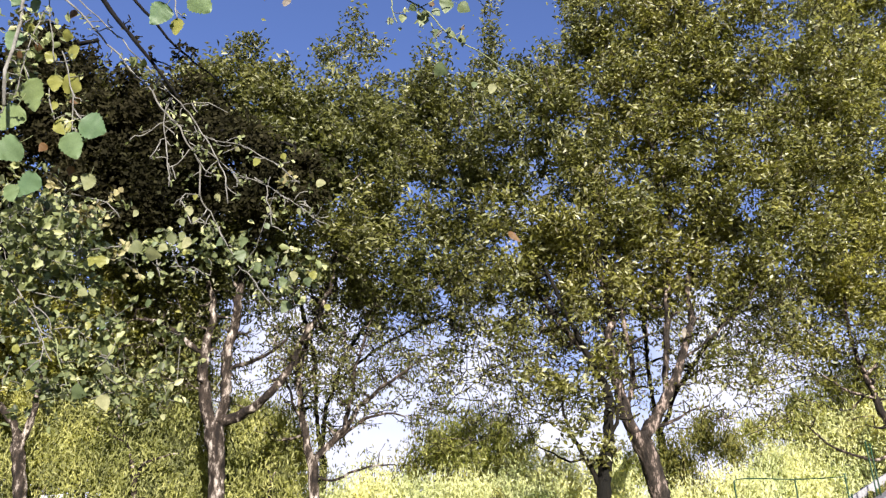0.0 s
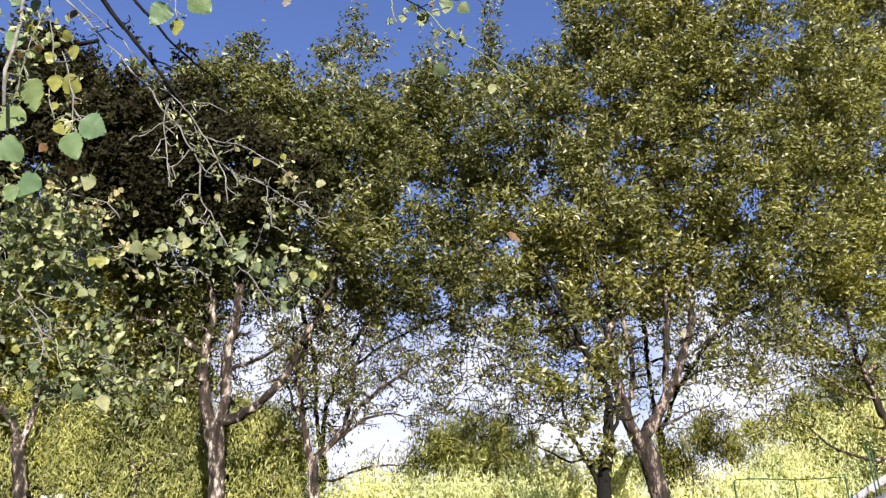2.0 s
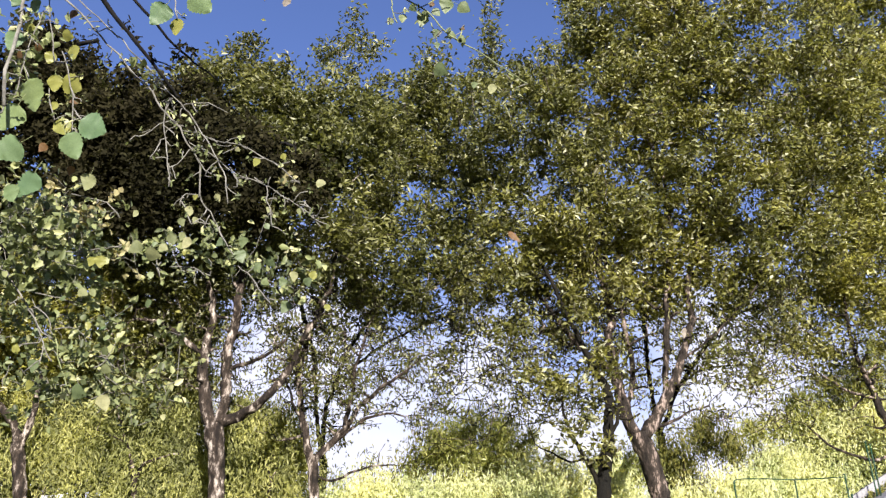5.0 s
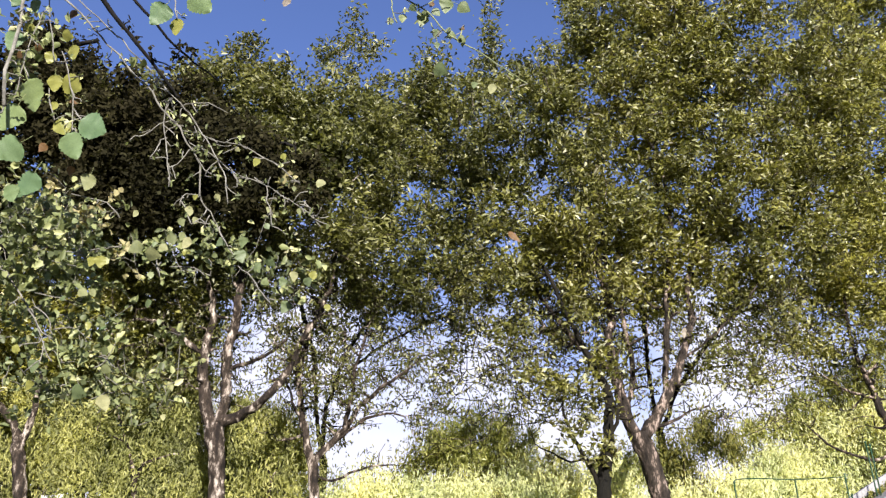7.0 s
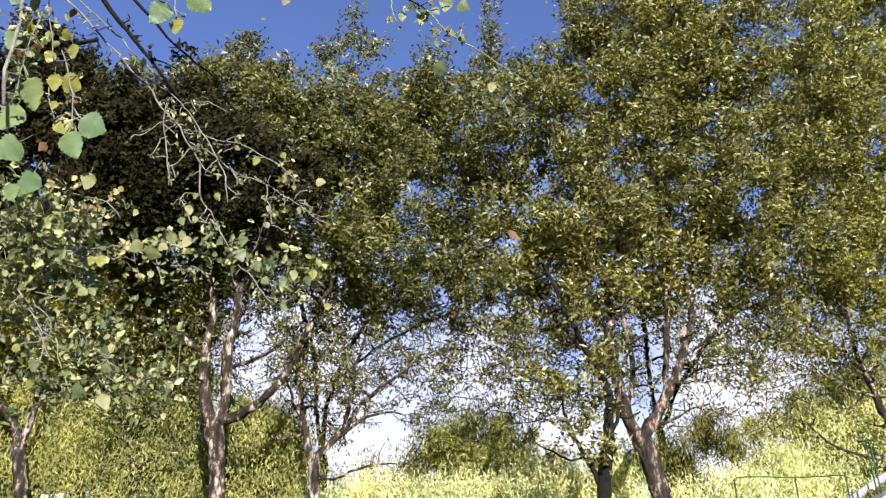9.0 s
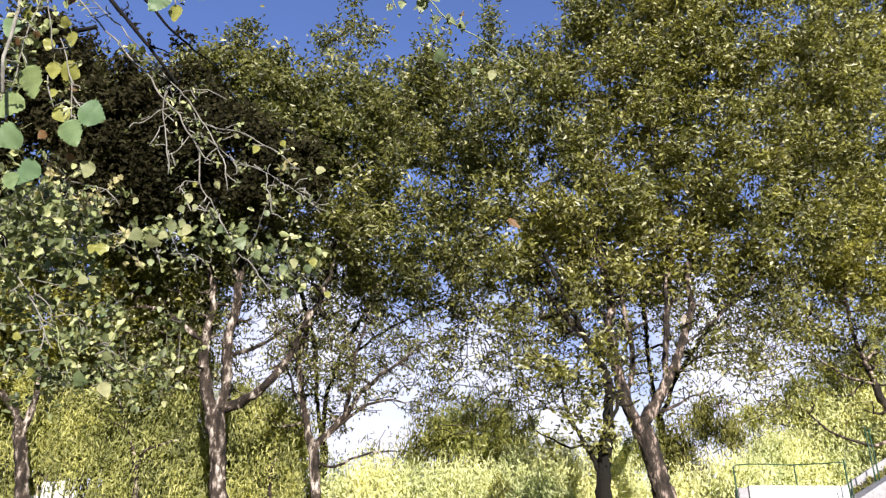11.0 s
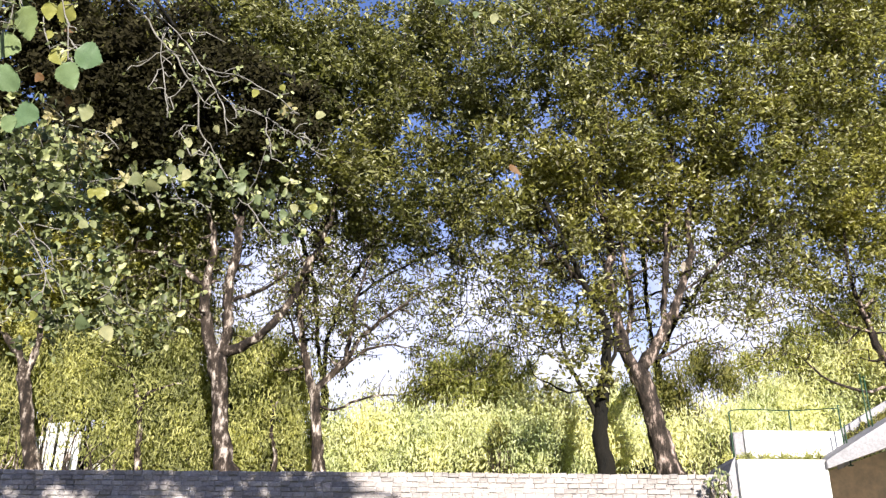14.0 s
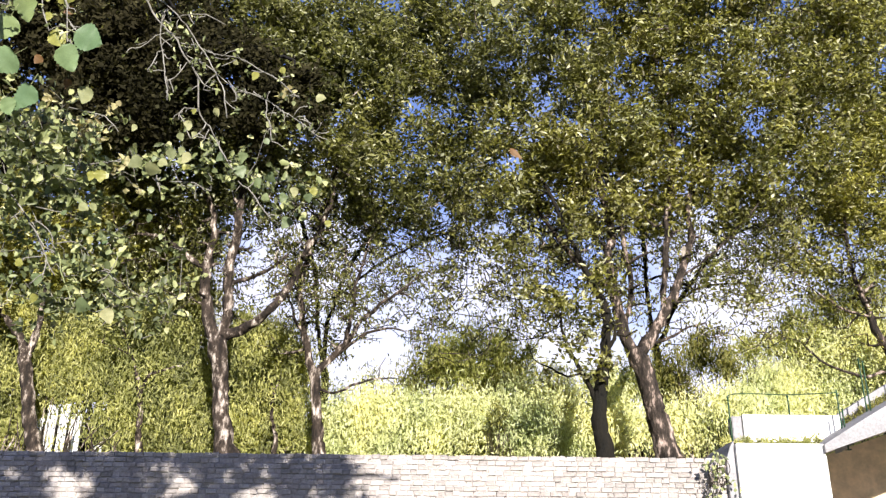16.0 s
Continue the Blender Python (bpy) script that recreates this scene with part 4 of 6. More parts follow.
def prism_bm(outline, y0, y1):
    """An outline in x and z, drawn through from y0 to y1."""
    bm = bmesh.new()
    a = [bm.verts.new((x, y0, z)) for x, z in outline]
    b = [bm.verts.new((x, y1, z)) for x, z in outline]
    bm.faces.new(a)
    bm.faces.new(b[::-1])
    n = len(a)
    for i in range(n):
        bm.faces.new((a[i], b[i], b[(i + 1) % n], a[(i + 1) % n]))
    bmesh.ops.recalc_face_normals(bm, faces=bm.faces)
    return bm


bpart("abutment", box_bm(4.64, 6.04, 13.8, 15.5, -0.3, 3.95, 0.02), PLASTER, "white plastered abutment block")
bpart("end_wall", box_bm(5.62, 6.038, 15.503, 17.55, -0.3, 3.8), PLASTER)
# side turned from the sun, its shade put into the grey colour
bpart("side_wing", prism_bm([(4.46, -0.3), (4.636, -0.3), (4.636, 4.0), (4.58, 3.92), (4.5, 3.72)], 13.9, 15.2), CONCRETE, "plastered side, its shade put into the grey")
bpart("back_parapet", prism_bm([(5.28, 3.93), (6.04, 3.93), (6.98, 4.32), (6.98, 4.68), (5.28, 4.68)], 15.2, 15.45), PLASTER, "white plastered parapet")
# end face greyed the same way, shade put into its colour
bpart("parapet_end", box_bm(5.10, 5.277, 15.25, 15.49, 3.93, 4.66, 0.012), CONCRETE)


def deck_line(x):
    """Top of the deck, which rises away from the abutment and flattens out."""
    return 3.93 + 0.60 * (x - 6.02) - 0.02 * (x - 6.02) ** 2


xs = [6.0 + 0.25 * i for i in range(22)]
bpart("deck_edge", prism_bm([(x, deck_line(x) + 0.01) for x in xs] + [(x, 3.81 + 0.34 * (x - 6.02)) for x in xs[::-1]], 13.72, 14.0), CONCRETE, "grey concrete deck edge")
bpart("deck", prism_bm([(x, deck_line(x) - 0.02) for x in xs] + [(x, 3.83 + 0.34 * (x - 6.02)) for x in xs[::-1]], 14.003, 17.3), CONCRETE)
bpart("far_kerb", prism_bm([(x + 1.1, deck_line(x) + 0.84) for x in xs] + [(x + 1.1, deck_line(x) + 0.2) for x in xs[::-1]], 15.6, 15.85), CONCRETE, "pale concrete kerb")
bpart("under_wall", prism_bm([(6.044, -0.3), (11.4, -0.3), (11.4, 5.6), (6.044, 3.82)], 17.303, 17.5), BROWN, "brown plastered wall in the deck's shade")


def post(x, y, z0, z1, r=0.025):
    rng = np.random.default_rng(int(x * 100))
    v, f = tube([(x, y, z0, r), (x, y, (z0 + z1) / 2, r), (x, y, z1, r)], rng, 8, 0.4, 0.0)
    ob = mesh_object("post", v, f, GREENPAINT, bridge, "green painted steel post", True)
    ob.matrix_parent_inverse = Matrix.Translation((-5.4, -14, 0))
    part("base_plate", box_bm(x - 0.04, x + 0.04, y - 0.04, y + 0.04, z0 - 0.005, z0 + 0.012, 0.003), GREENPAINT, ob)
    part("cap", box_bm(x - r * 1.3, x + r * 1.3, y - r * 1.3, y + r * 1.3, z1 - 0.004, z1 + 0.014, 0.004), GREENPAINT, ob)
    return ob


for x, y, z0, z1 in ((4.72, 14.2, 3.93, 4.76), (6.16, 15.32, 4.66, 5.06), (6.86, 14.8, 4.02, 4.70), (6.90, 15.0, 4.35, 5.08), (7.45, 15.0, 4.6, 5.6), (7.58, 15.4, 4.7, 5.75), (8.2, 15.0, 5.0, 6.1), (9.0, 15.0, 5.3, 6.5)):
    post(x, y, z0, z1, 0.014)


def bar(pts, label="green painted handrail"):
    v, f = tube(pts, np.random.default_rng(4), 8, 0.12, 0.0)
    ob = mesh_object("handrail", v, f, GREENPAINT, bridge, label, True)
    ob.matrix_parent_inverse = Matrix.Translation((-5.4, -14, 0))


bar([(4.72, 14.2, 4.72, 0.010), (4.74, 14.25, 4.79, 0.010), (4.85, 14.45, 4.86, 0.010), (5.15, 15.0, 5.0, 0.010), (5.6, 15.2, 5.05, 0.010), (6.16, 15.3, 5.06, 0.010), (6.90, 15.0, 5.04, 0.010)])
# planting on the abutment, in front of the parapet
bush("ground_cover", "low yellow-green plants on top of the abutment", [(4.80 + 0.065 * i, 14.85 + 0.08 * (i % 3), max(4.10, deck_line(4.80 + 0.065 * i) + 0.04), 0.075) for i in range(25)], 52, MIDGREEN, 3.95, per_m2=4200, leaf_len=0.05, leaf_wid=0.018, group="")
bush("ground_cover", "dark plants along the deck's far side", [(7.2 + 0.09 * i, 15.50, deck_line(7.2 + 0.09 * i) + 0.03, 0.045) for i in range(24)], 53, SHRUB, deck_line, per_m2=5000, leaf_len=0.04, leaf_wid=0.02, group="")

# small white outbuilding among the trees
shed = thing("garden_wall", "white board screen half hidden behind trunks and hedge", "wall", "", "", (-7.43, 16.9, GROUND_BACK))
for x0, x1, top in ((-0.46, -0.27, 1.13), (-0.23, -0.03, 1.39), (0.03, 0.20, 1.41), (0.24, 0.46, 1.22), (0.74, 0.92, 0.62), (1.10, 1.42, 0.30)):
    part("board", box_bm(x0, x1, 0, 0.05, -0.1, top, 0.008), WHITEWALL, shed)
for x in (-0.25, 0.0, 0.22):
    part("batten", box_bm(x - 0.018, x + 0.018, -0.02, 0.048, -0.1, 1.06), BARK_DARK, shed)

bush("bush", "loose weeds grown up before the white boards", [(-7.85, 16.60, 4.65, 0.30), (-7.35, 16.60, 4.25, 0.22), (-7.0, 16.60, 4.75, 0.30), (-7.5, 16.60, 5.05, 0.20), (-6.6, 16.60, 4.5, 0.36), (-6.2, 16.60, 4.3, 0.30)], 45, MIDGREEN, GROUND_BACK, per_m2=150)
bush("bush", "small leafy plant growing at the wall's end", [(4.21, 13.70, 3.53, 0.14), (4.35, 13.70, 3.40, 0.14), (4.23, 13.70, 3.26, 0.12), (4.34, 13.70, 3.69, 0.11)], 51, PALE, 3.35, per_m2=170, leaf_len=0.09, leaf_wid=0.05, group="")

# ---- near tree, left bank, its crown's shade put into the leaf colour ----
limbs = []
limbs.append([(-10.9, 13.4, 8.8, 0.16), (-8.9, 13.5, 10.4, 0.11), (-7.0, 13.7, 11.2, 0.08), (-4.7, 13.7, 11.3, 0.05), (-2.8, 13.7, 10.9, 0.03)])
limbs.append([(-11.5, 13.3, 7.9, 0.15), (-10.3, 13.6, 10.9, 0.11), (-8.9, 13.7, 12.8, 0.07), (-7.0, 13.7, 13.5, 0.04)])
limbs.append([(-11.2, 13.3, 8.4, 0.11), (-9.8, 13.6, 9.0, 0.08), (-7.7, 13.7, 9.5, 0.05), (-5.8, 13.7, 9.6, 0.03)])
crown = [(-7.06, 13.80, 12.15, 0.67), (-6.32, 13.80, 11.74, 0.77), (-5.75, 13.80, 10.95, 0.86), (-5.14, 13.80, 10.45, 0.80), (-6.26, 13.80, 10.19, 0.79), (-5.34, 13.80, 9.71, 0.62), (-4.36, 13.80, 10.96, 0.65), (-3.55, 13.80, 10.45, 0.45), (-7.77, 13.80, 12.85, 0.62), (-7.91, 13.80, 11.47, 0.76), (-5.02, 13.80, 11.89, 0.55), (-8.51, 13.80, 13.13, 0.80), (-9.47, 13.80, 12.42, 1.12), (-9.59, 13.80, 10.43, 1.17), (-6.33, 13.80, 12.43, 0.34), (-3.99, 13.80, 11.49, 0.31), (-9.09, 13.80, 10.94, 0.97), (-4.46, 13.80, 10.08, 0.52), (-7.39, 13.80, 11.08, 0.65)]
crown += [(-3.35, 13.80, 10.59, 0.42), (-2.78, 13.80, 10.22, 0.40), (-3.28, 13.80, 9.85, 0.38), (-3.76, 13.80, 9.49, 0.36), (-2.55, 13.80, 10.65, 0.26), (-2.48, 13.80, 9.73, 0.24), (-4.14, 13.80, 9.25, 0.30)]
tree("shade_tree", "tree leaning over the bank, its dense crown's shade put into the leaf colour",
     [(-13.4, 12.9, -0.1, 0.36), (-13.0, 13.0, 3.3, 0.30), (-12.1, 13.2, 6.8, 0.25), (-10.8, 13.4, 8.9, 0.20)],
     limbs, crown, 21, BARK_SHADED, SHADED_LEAF, density=18, leaves=80, leaf_len=0.12, leaf_wid=0.075, spread=0.4, low=(0.0, 1.0))
# unseen tree, its crown laid out to cast the wall's dappled shade
limbs = []
limbs.append([(-5.5, 3.5, 5.2, 0.1), (-3.0, 3.4, 6.6, 0.07), (-0.5, 3.4, 7.2, 0.05), (1.6, 3.4, 7.3, 0.03)])
limbs.append([(-5.5, 3.5, 5.0, 0.1), (-5.6, 3.4, 6.6, 0.07), (-5.0, 3.4, 7.3, 0.04)])
crown = [(-5.1 + 0.3 * k, 3.4, 7.62 + 0.05 * math.sin(5 * k), 0.20) for k in range(19)]
crown += [(-4.95, 3.4, 7.2, 0.36), (-4.4, 3.4, 7.1, 0.45), (-4.1, 3.4, 6.75, 0.4), (-2.95, 3.4, 7.2, 0.32), (-2.5, 3.4, 7.05, 0.38), (-2.7, 3.4, 6.7, 0.4), (-1.45, 3.4, 7.2, 0.26), (-1.35, 3.4, 6.8, 0.30), (-0.7, 3.4, 7.4, 0.2), (0.0, 3.4, 7.3, 0.26), (0.1, 3.4, 6.9, 0.28), (0.62, 3.4, 7.2, 0.16), (0.95, 3.4, 6.85, 0.16), (0.75, 3.4, 7.5, 0.16)]
# the crown spreads to and fro along the sunlight, so its shade stays on the wall
crown = [(x - 0.2125 * d, y + d, z - 0.372 * d, r) for (x, y, z, r), d in zip(crown, np.random.default_rng(5).uniform(-1.3, 0.35, len(crown)))]
tree("shade_caster_tree", "unseen leafy tree added to shade the wall",
     [(-5.8, 3.4, -0.1, 0.24), (-5.7, 3.5, 3.0, 0.2), (-5.5, 3.5, 5.0, 0.16), (-5.3, 3.4, 7.0, 0.11)],
     limbs, crown, 22, BARK_DARK, OLIVE_B, density=28, leaves=48, leaf_len=0.14, leaf_wid=0.10, spread=0.2, sprig=0.11, airy=False)

# ---- overhanging tree close to the camera ----
near = thing("overhanging_tree", "leafy tree on the near bank, twigs hanging over the water", "tree", at=(-2.6, 1.2, 0))
OFFSET = Matrix.Translation((2.6, -1.2, 0))


def held(ob):
    ob.matrix_parent_inverse = OFFSET
    return ob


rng_near = np.random.default_rng(77)


def near_line(name, pts, mat, label="", sides=6, step=0.06, knots=0.08):
    v, f = tube(pts, rng_near, sides, step, knots, 0.003)
    return held(mesh_object(name, v, f, mat, near, label, True))


near_line("trunk", [(-2.6, 1.2, -0.1, 0.10), (-2.55, 1.25, 1.2, 0.08), (-2.3, 1.4, 2.4, 0.065), (-1.9, 1.7, 3.3, 0.05), (-1.4, 2.0, 3.85, 0.035)], BARK_DARK, "", 10, 0.1)
near_line("limb", [(-1.9, 1.7, 3.3, 0.04), (-1.2, 2.1, 3.75, 0.03), (-0.6, 2.2, 3.85, 0.02), (0.05, 2.2, 3.7, 0.012)], BARK_DARK)
near_line("limb", [(-2.3, 1.4, 2.4, 0.04), (-1.9, 2.0, 3.0, 0.03), (-1.62, 2.3, 3.1, 0.02), (-1.45, 2.6, 2.9, 0.012)], BARK_DARK)
near_line("limb", [(-2.5, 1.28, 1.6, 0.045), (-2.35, 2.2, 2.1, 0.03), (-2.2, 2.7, 2.45, 0.018), (-2.0, 3.0, 2.6, 0.009)], BARK_DARK)
SHOOTS, BUDS = [], []


def near_twig(pts, mat, label):
    if mat is not BARK_SHADED and len(pts) > 2:
        q = curve_points(pts, 0.03)
        for a in q[2:]:
            if rng_near.uniform() < 0.5:
                d = rng_near.normal(size=3) * np.array([1, 0.4, 0.8]) + np.array([0.3, 0, -0.4])
                e = a[:3] + d / np.linalg.norm(d) * rng_near.uniform(0.012, 0.06)
                SHOOTS.append([(*a[:3], 0.0009), (*((a[:3] + e) / 2 + rng_near.normal(size=3) * 0.004), 0.0007), (*e, 0.0005)])
                BUDS.append(e + rng_near.normal(size=(rng_near.integers(1, 5), 3)) * 0.009)
    return near_line("twig", pts, mat, label, 6)


# twigs against the sky, their silhouette put into a near-black bark colour
near_twig([(-1.166, 2.20, 3.721, 0.0086), (-1.130, 2.23, 3.664, 0.0080), (-1.094, 2.25, 3.627, 0.0075), (-1.050, 2.27, 3.580, 0.0070), (-1.015, 2.30, 3.540, 0.0064), (-0.978, 2.33, 3.501, 0.0059), (-0.946, 2.35, 3.468, 0.0054), (-0.921, 2.38, 3.444, 0.0049), (-0.904, 2.40, 3.430, 0.0043)], BARK_SHADED, "bare twig coloured as a silhouette")
near_twig([(-1.058, 2.20, 3.716, 0.0057), (-1.005, 2.24, 3.662, 0.0053), (-0.960, 2.28, 3.625, 0.0048), (-0.915, 2.33, 3.594, 0.0044), (-0.879, 2.37, 3.579, 0.0039), (-0.849, 2.41, 3.569, 0.0035), (-0.796, 2.45, 3.540, 0.0030)], BARK_SHADED, "bare twig coloured as a silhouette")
near_twig([(-1.089, 2.26, 3.624, 0.0029), (-1.077, 2.26, 3.646, 0.0024), (-1.074, 2.26, 3.671, 0.0019)], BARK_SHADED, "bare twig coloured as a silhouette")
near_twig([(-1.000, 2.32, 3.526, 0.0034), (-0.972, 2.33, 3.522, 0.0029), (-0.943, 2.35, 3.521, 0.0024), (-0.913, 2.36, 3.514, 0.0019)], BARK_SHADED, "bare twig coloured as a silhouette")
near_twig([(-1.052, 2.28, 3.584, 0.0029), (-1.036, 2.28, 3.589, 0.0022), (-1.019, 2.28, 3.592, 0.0014)], BARK_SHADED, "bare twig coloured as a silhouette")
near_twig([(-0.904, 2.32, 3.579, 0.0029), (-0.922, 2.32, 3.575, 0.0022), (-0.939, 2.32, 3.579, 0.0014)], BARK_SHADED, "bare twig coloured as a silhouette")
near_twig([(-0.903, 2.33, 3.583, 0.0029), (-0.911, 2.33, 3.553, 0.0022), (-0.923, 2.33, 3.529, 0.0014)], BARK_SHADED, "bare twig coloured as a silhouette")
near_twig([(-0.877, 2.36, 3.574, 0.0029), (-0.866, 2.36, 3.599, 0.0022), (-0.852, 2.36, 3.609, 0.0015)], BARK_SHADED, "bare twig coloured as a silhouette")
# pale twigs
near_twig([(-1.408, 2.35, 3.866, 0.0033), (-1.356, 2.36, 3.823, 0.0033), (-1.299, 2.37, 3.771, 0.0032), (-1.252, 2.38, 3.716, 0.0032), (-1.194, 2.39, 3.658, 0.0032), (-1.144, 2.40, 3.615, 0.0032), (-1.094, 2.41, 3.557, 0.0031), (-1.050, 2.42, 3.512, 0.0031), (-1.006, 2.42, 3.464, 0.0031), (-0.960, 2.43, 3.398, 0.0031), (-0.928, 2.44, 3.365, 0.0031), (-0.897, 2.45, 3.331, 0.0031), (-0.864, 2.46, 3.284, 0.0030), (-0.843, 2.47, 3.252, 0.0030), (-0.823, 2.48, 3.212, 0.0030), (-0.816, 2.49, 3.155, 0.0030), (-0.814, 2.50, 3.094, 0.0030)], TWIG, "pale bare twig")
near_twig([(-0.815, 2.50, 3.099, 0.0026), (-0.807, 2.51, 3.078, 0.0024), (-0.792, 2.52, 3.058, 0.0022), (-0.764, 2.53, 3.014, 0.0018), (-0.728, 2.54, 2.955, 0.0016), (-0.693, 2.55, 2.907, 0.0014)], TWIG, "pale bare twig")
near_twig([(-1.375, 2.40, 3.914, 0.0025), (-1.302, 2.40, 3.829, 0.0025), (-1.257, 2.41, 3.800, 0.0025), (-1.208, 2.41, 3.749, 0.0025), (-1.149, 2.41, 3.699, 0.0024), (-1.109, 2.41, 3.655, 0.0024), (-1.067, 2.42, 3.614, 0.0024), (-1.023, 2.42, 3.559, 0.0024), (-0.983, 2.42, 3.506, 0.0024), (-0.939, 2.43, 3.448, 0.0023), (-0.901, 2.43, 3.407, 0.0023), (-0.867, 2.43, 3.364, 0.0023), (-0.832, 2.44, 3.312, 0.0023), (-0.792, 2.44, 3.263, 0.0023), (-0.764, 2.44, 3.213, 0.0022), (-0.736, 2.44, 3.159, 0.0022), (-0.715, 2.45, 3.106, 0.0022), (-0.703, 2.45, 3.039, 0.0022)], TWIG, "pale bare twig")
near_twig([(-0.874, 2.47, 3.301, 0.0023), (-0.849, 2.48, 3.285, 0.0022), (-0.831, 2.48, 3.283, 0.0022), (-0.797, 2.49, 3.263, 0.0020), (-0.750, 2.50, 3.228, 0.0019), (-0.701, 2.51, 3.199, 0.0018), (-0.642, 2.51, 3.178, 0.0017), (-0.593, 2.52, 3.151, 0.0016), (-0.544, 2.53, 3.122, 0.0015), (-0.505, 2.54, 3.104, 0.0014), (-0.455, 2.54, 3.058, 0.0013), (-0.411, 2.55, 3.010, 0.0012)], TWIG, "pale bare twig")
near_twig([(-0.834, 2.44, 3.313, 0.0020), (-0.786, 2.44, 3.282, 0.0019), (-0.739, 2.43, 3.262, 0.0018), (-0.688, 2.42, 3.243, 0.0017), (-0.628, 2.42, 3.221, 0.0016), (-0.587, 2.42, 3.196, 0.0014), (-0.537, 2.41, 3.159, 0.0014), (-0.496, 2.40, 3.119, 0.0013), (-0.466, 2.40, 3.085, 0.0012)], TWIG, "pale bare twig")
near_twig([(-0.906, 2.43, 3.414, 0.0014), (-0.869, 2.43, 3.429, 0.0014), (-0.831, 2.43, 3.431, 0.0013), (-0.786, 2.43, 3.414, 0.0012), (-0.740, 2.43, 3.388, 0.0011)], TWIG, "pale bare twig")
near_twig([(-0.984, 2.46, 3.446, 0.0021), (-0.954, 2.45, 3.459, 0.0019), (-0.958, 2.44, 3.412, 0.0018), (-0.950, 2.43, 3.334, 0.0018), (-0.931, 2.43, 3.271, 0.0016), (-0.914, 2.42, 3.197, 0.0015), (-0.900, 2.41, 3.147, 0.0014), (-0.887, 2.40, 3.073, 0.0013)], TWIG, "pale bare twig")
near_twig([(-0.940, 2.44, 3.290, 0.0022), (-0.960, 2.43, 3.271, 0.0019), (-0.962, 2.43, 3.237, 0.0017), (-0.973, 2.42, 3.199, 0.0015)], TWIG, "pale bare twig")
near_twig([(-0.858, 2.48, 3.275, 0.0014), (-0.878, 2.47, 3.232, 0.0013), (-0.900, 2.46, 3.203, 0.0012), (-0.918, 2.45, 3.178, 0.0010)], TWIG, "pale bare twig")
near_twig([(-0.833, 2.48, 3.232, 0.0014), (-0.796, 2.47, 3.187, 0.0012), (-0.753, 2.46, 3.151, 0.0010)], TWIG, "pale bare twig")
near_twig([(-0.728, 2.50, 3.213, 0.0014), (-0.709, 2.50, 3.183, 0.0012), (-0.696, 2.50, 3.152, 0.0010)], TWIG, "pale bare twig")
near_twig([(-0.603, 2.52, 3.157, 0.0017), (-0.590, 2.52, 3.114, 0.0016), (-0.584, 2.51, 3.078, 0.0014), (-0.573, 2.50, 3.032, 0.0013), (-0.562, 2.50, 2.982, 0.0012)], TWIG, "pale bare twig")
near_twig([(-0.759, 2.45, 3.201, 0.0012), (-0.777, 2.45, 3.178, 0.0010), (-0.792, 2.45, 3.147, 0.0009)], TWIG, "pale bare twig")
near_twig([(-0.496, 2.54, 3.100, 0.0011), (-0.467, 2.54, 3.105, 0.0010), (-0.442, 2.54, 3.069, 0.0010), (-0.432, 2.54, 3.034, 0.0008)], TWIG, "pale bare twig")
near_twig([(-0.939, 2.46, 3.377, 0.0013), (-0.978, 2.45, 3.355, 0.0011), (-1.024, 2.45, 3.313, 0.0010), (-1.042, 2.44, 3.299, 0.0009)], TWIG, "pale bare twig")
near_twig([(-0.903, 2.47, 3.343, 0.0014), (-0.873, 2.47, 3.334, 0.0012), (-0.842, 2.47, 3.320, 0.0010)], TWIG, "pale bare twig")
near_twig([(-0.818, 2.50, 3.105, 0.0014), (-0.840, 2.50, 3.103, 0.0012), (-0.867, 2.50, 3.090, 0.0010), (-0.876, 2.50, 3.061, 0.0009)], TWIG, "pale bare twig")
near_twig([(-0.792, 2.52, 3.058, 0.0014), (-0.812, 2.52, 3.023, 0.0011), (-0.832, 2.52, 3.002, 0.0009)], TWIG, "pale bare twig")
near_twig([(-1.247, 2.37, 3.709, 0.0016), (-1.210, 2.37, 3.699, 0.0013), (-1.172, 2.37, 3.714, 0.0010)], TWIG, "pale bare twig")
near_twig([(-1.342, 2.10, 3.625, 0.0058), (-1.331, 2.10, 3.497, 0.0058), (-1.327, 2.10, 3.383, 0.0059), (-1.327, 2.10, 3.295, 0.0060), (-1.308, 2.10, 3.168, 0.0061)], TWIG, "pale twig with few leaves")
near_twig([(-1.329, 2.20, 3.721, 0.0023), (-1.294, 2.20, 3.587, 0.0021), (-1.273, 2.20, 3.503, 0.0019), (-1.248, 2.20, 3.421, 0.0018)], TWIG, "pale twig with few leaves")
near_twig([(-1.327, 2.20, 3.636, 0.0019), (-1.331, 2.20, 3.587, 0.0019), (-1.343, 2.20, 3.515, 0.0018), (-1.346, 2.20, 3.444, 0.0018), (-1.344, 2.20, 3.376, 0.0018), (-1.346, 2.20, 3.260, 0.0017)], TWIG, "pale twig with few leaves")
near_twig([(-1.342, 2.20, 3.394, 0.0013), (-1.314, 2.20, 3.342, 0.0011), (-1.297, 2.20, 3.313, 0.0010)], TWIG, "pale twig with few leaves")
near_twig([(-1.226, 2.20, 3.456, 0.0018), (-1.206, 2.20, 3.410, 0.0017), (-1.188, 2.20, 3.353, 0.0017), (-1.163, 2.20, 3.275, 0.0016), (-1.147, 2.20, 3.199, 0.0016), (-1.131, 2.20, 3.119, 0.0015)], TWIG, "pale twig with few leaves")
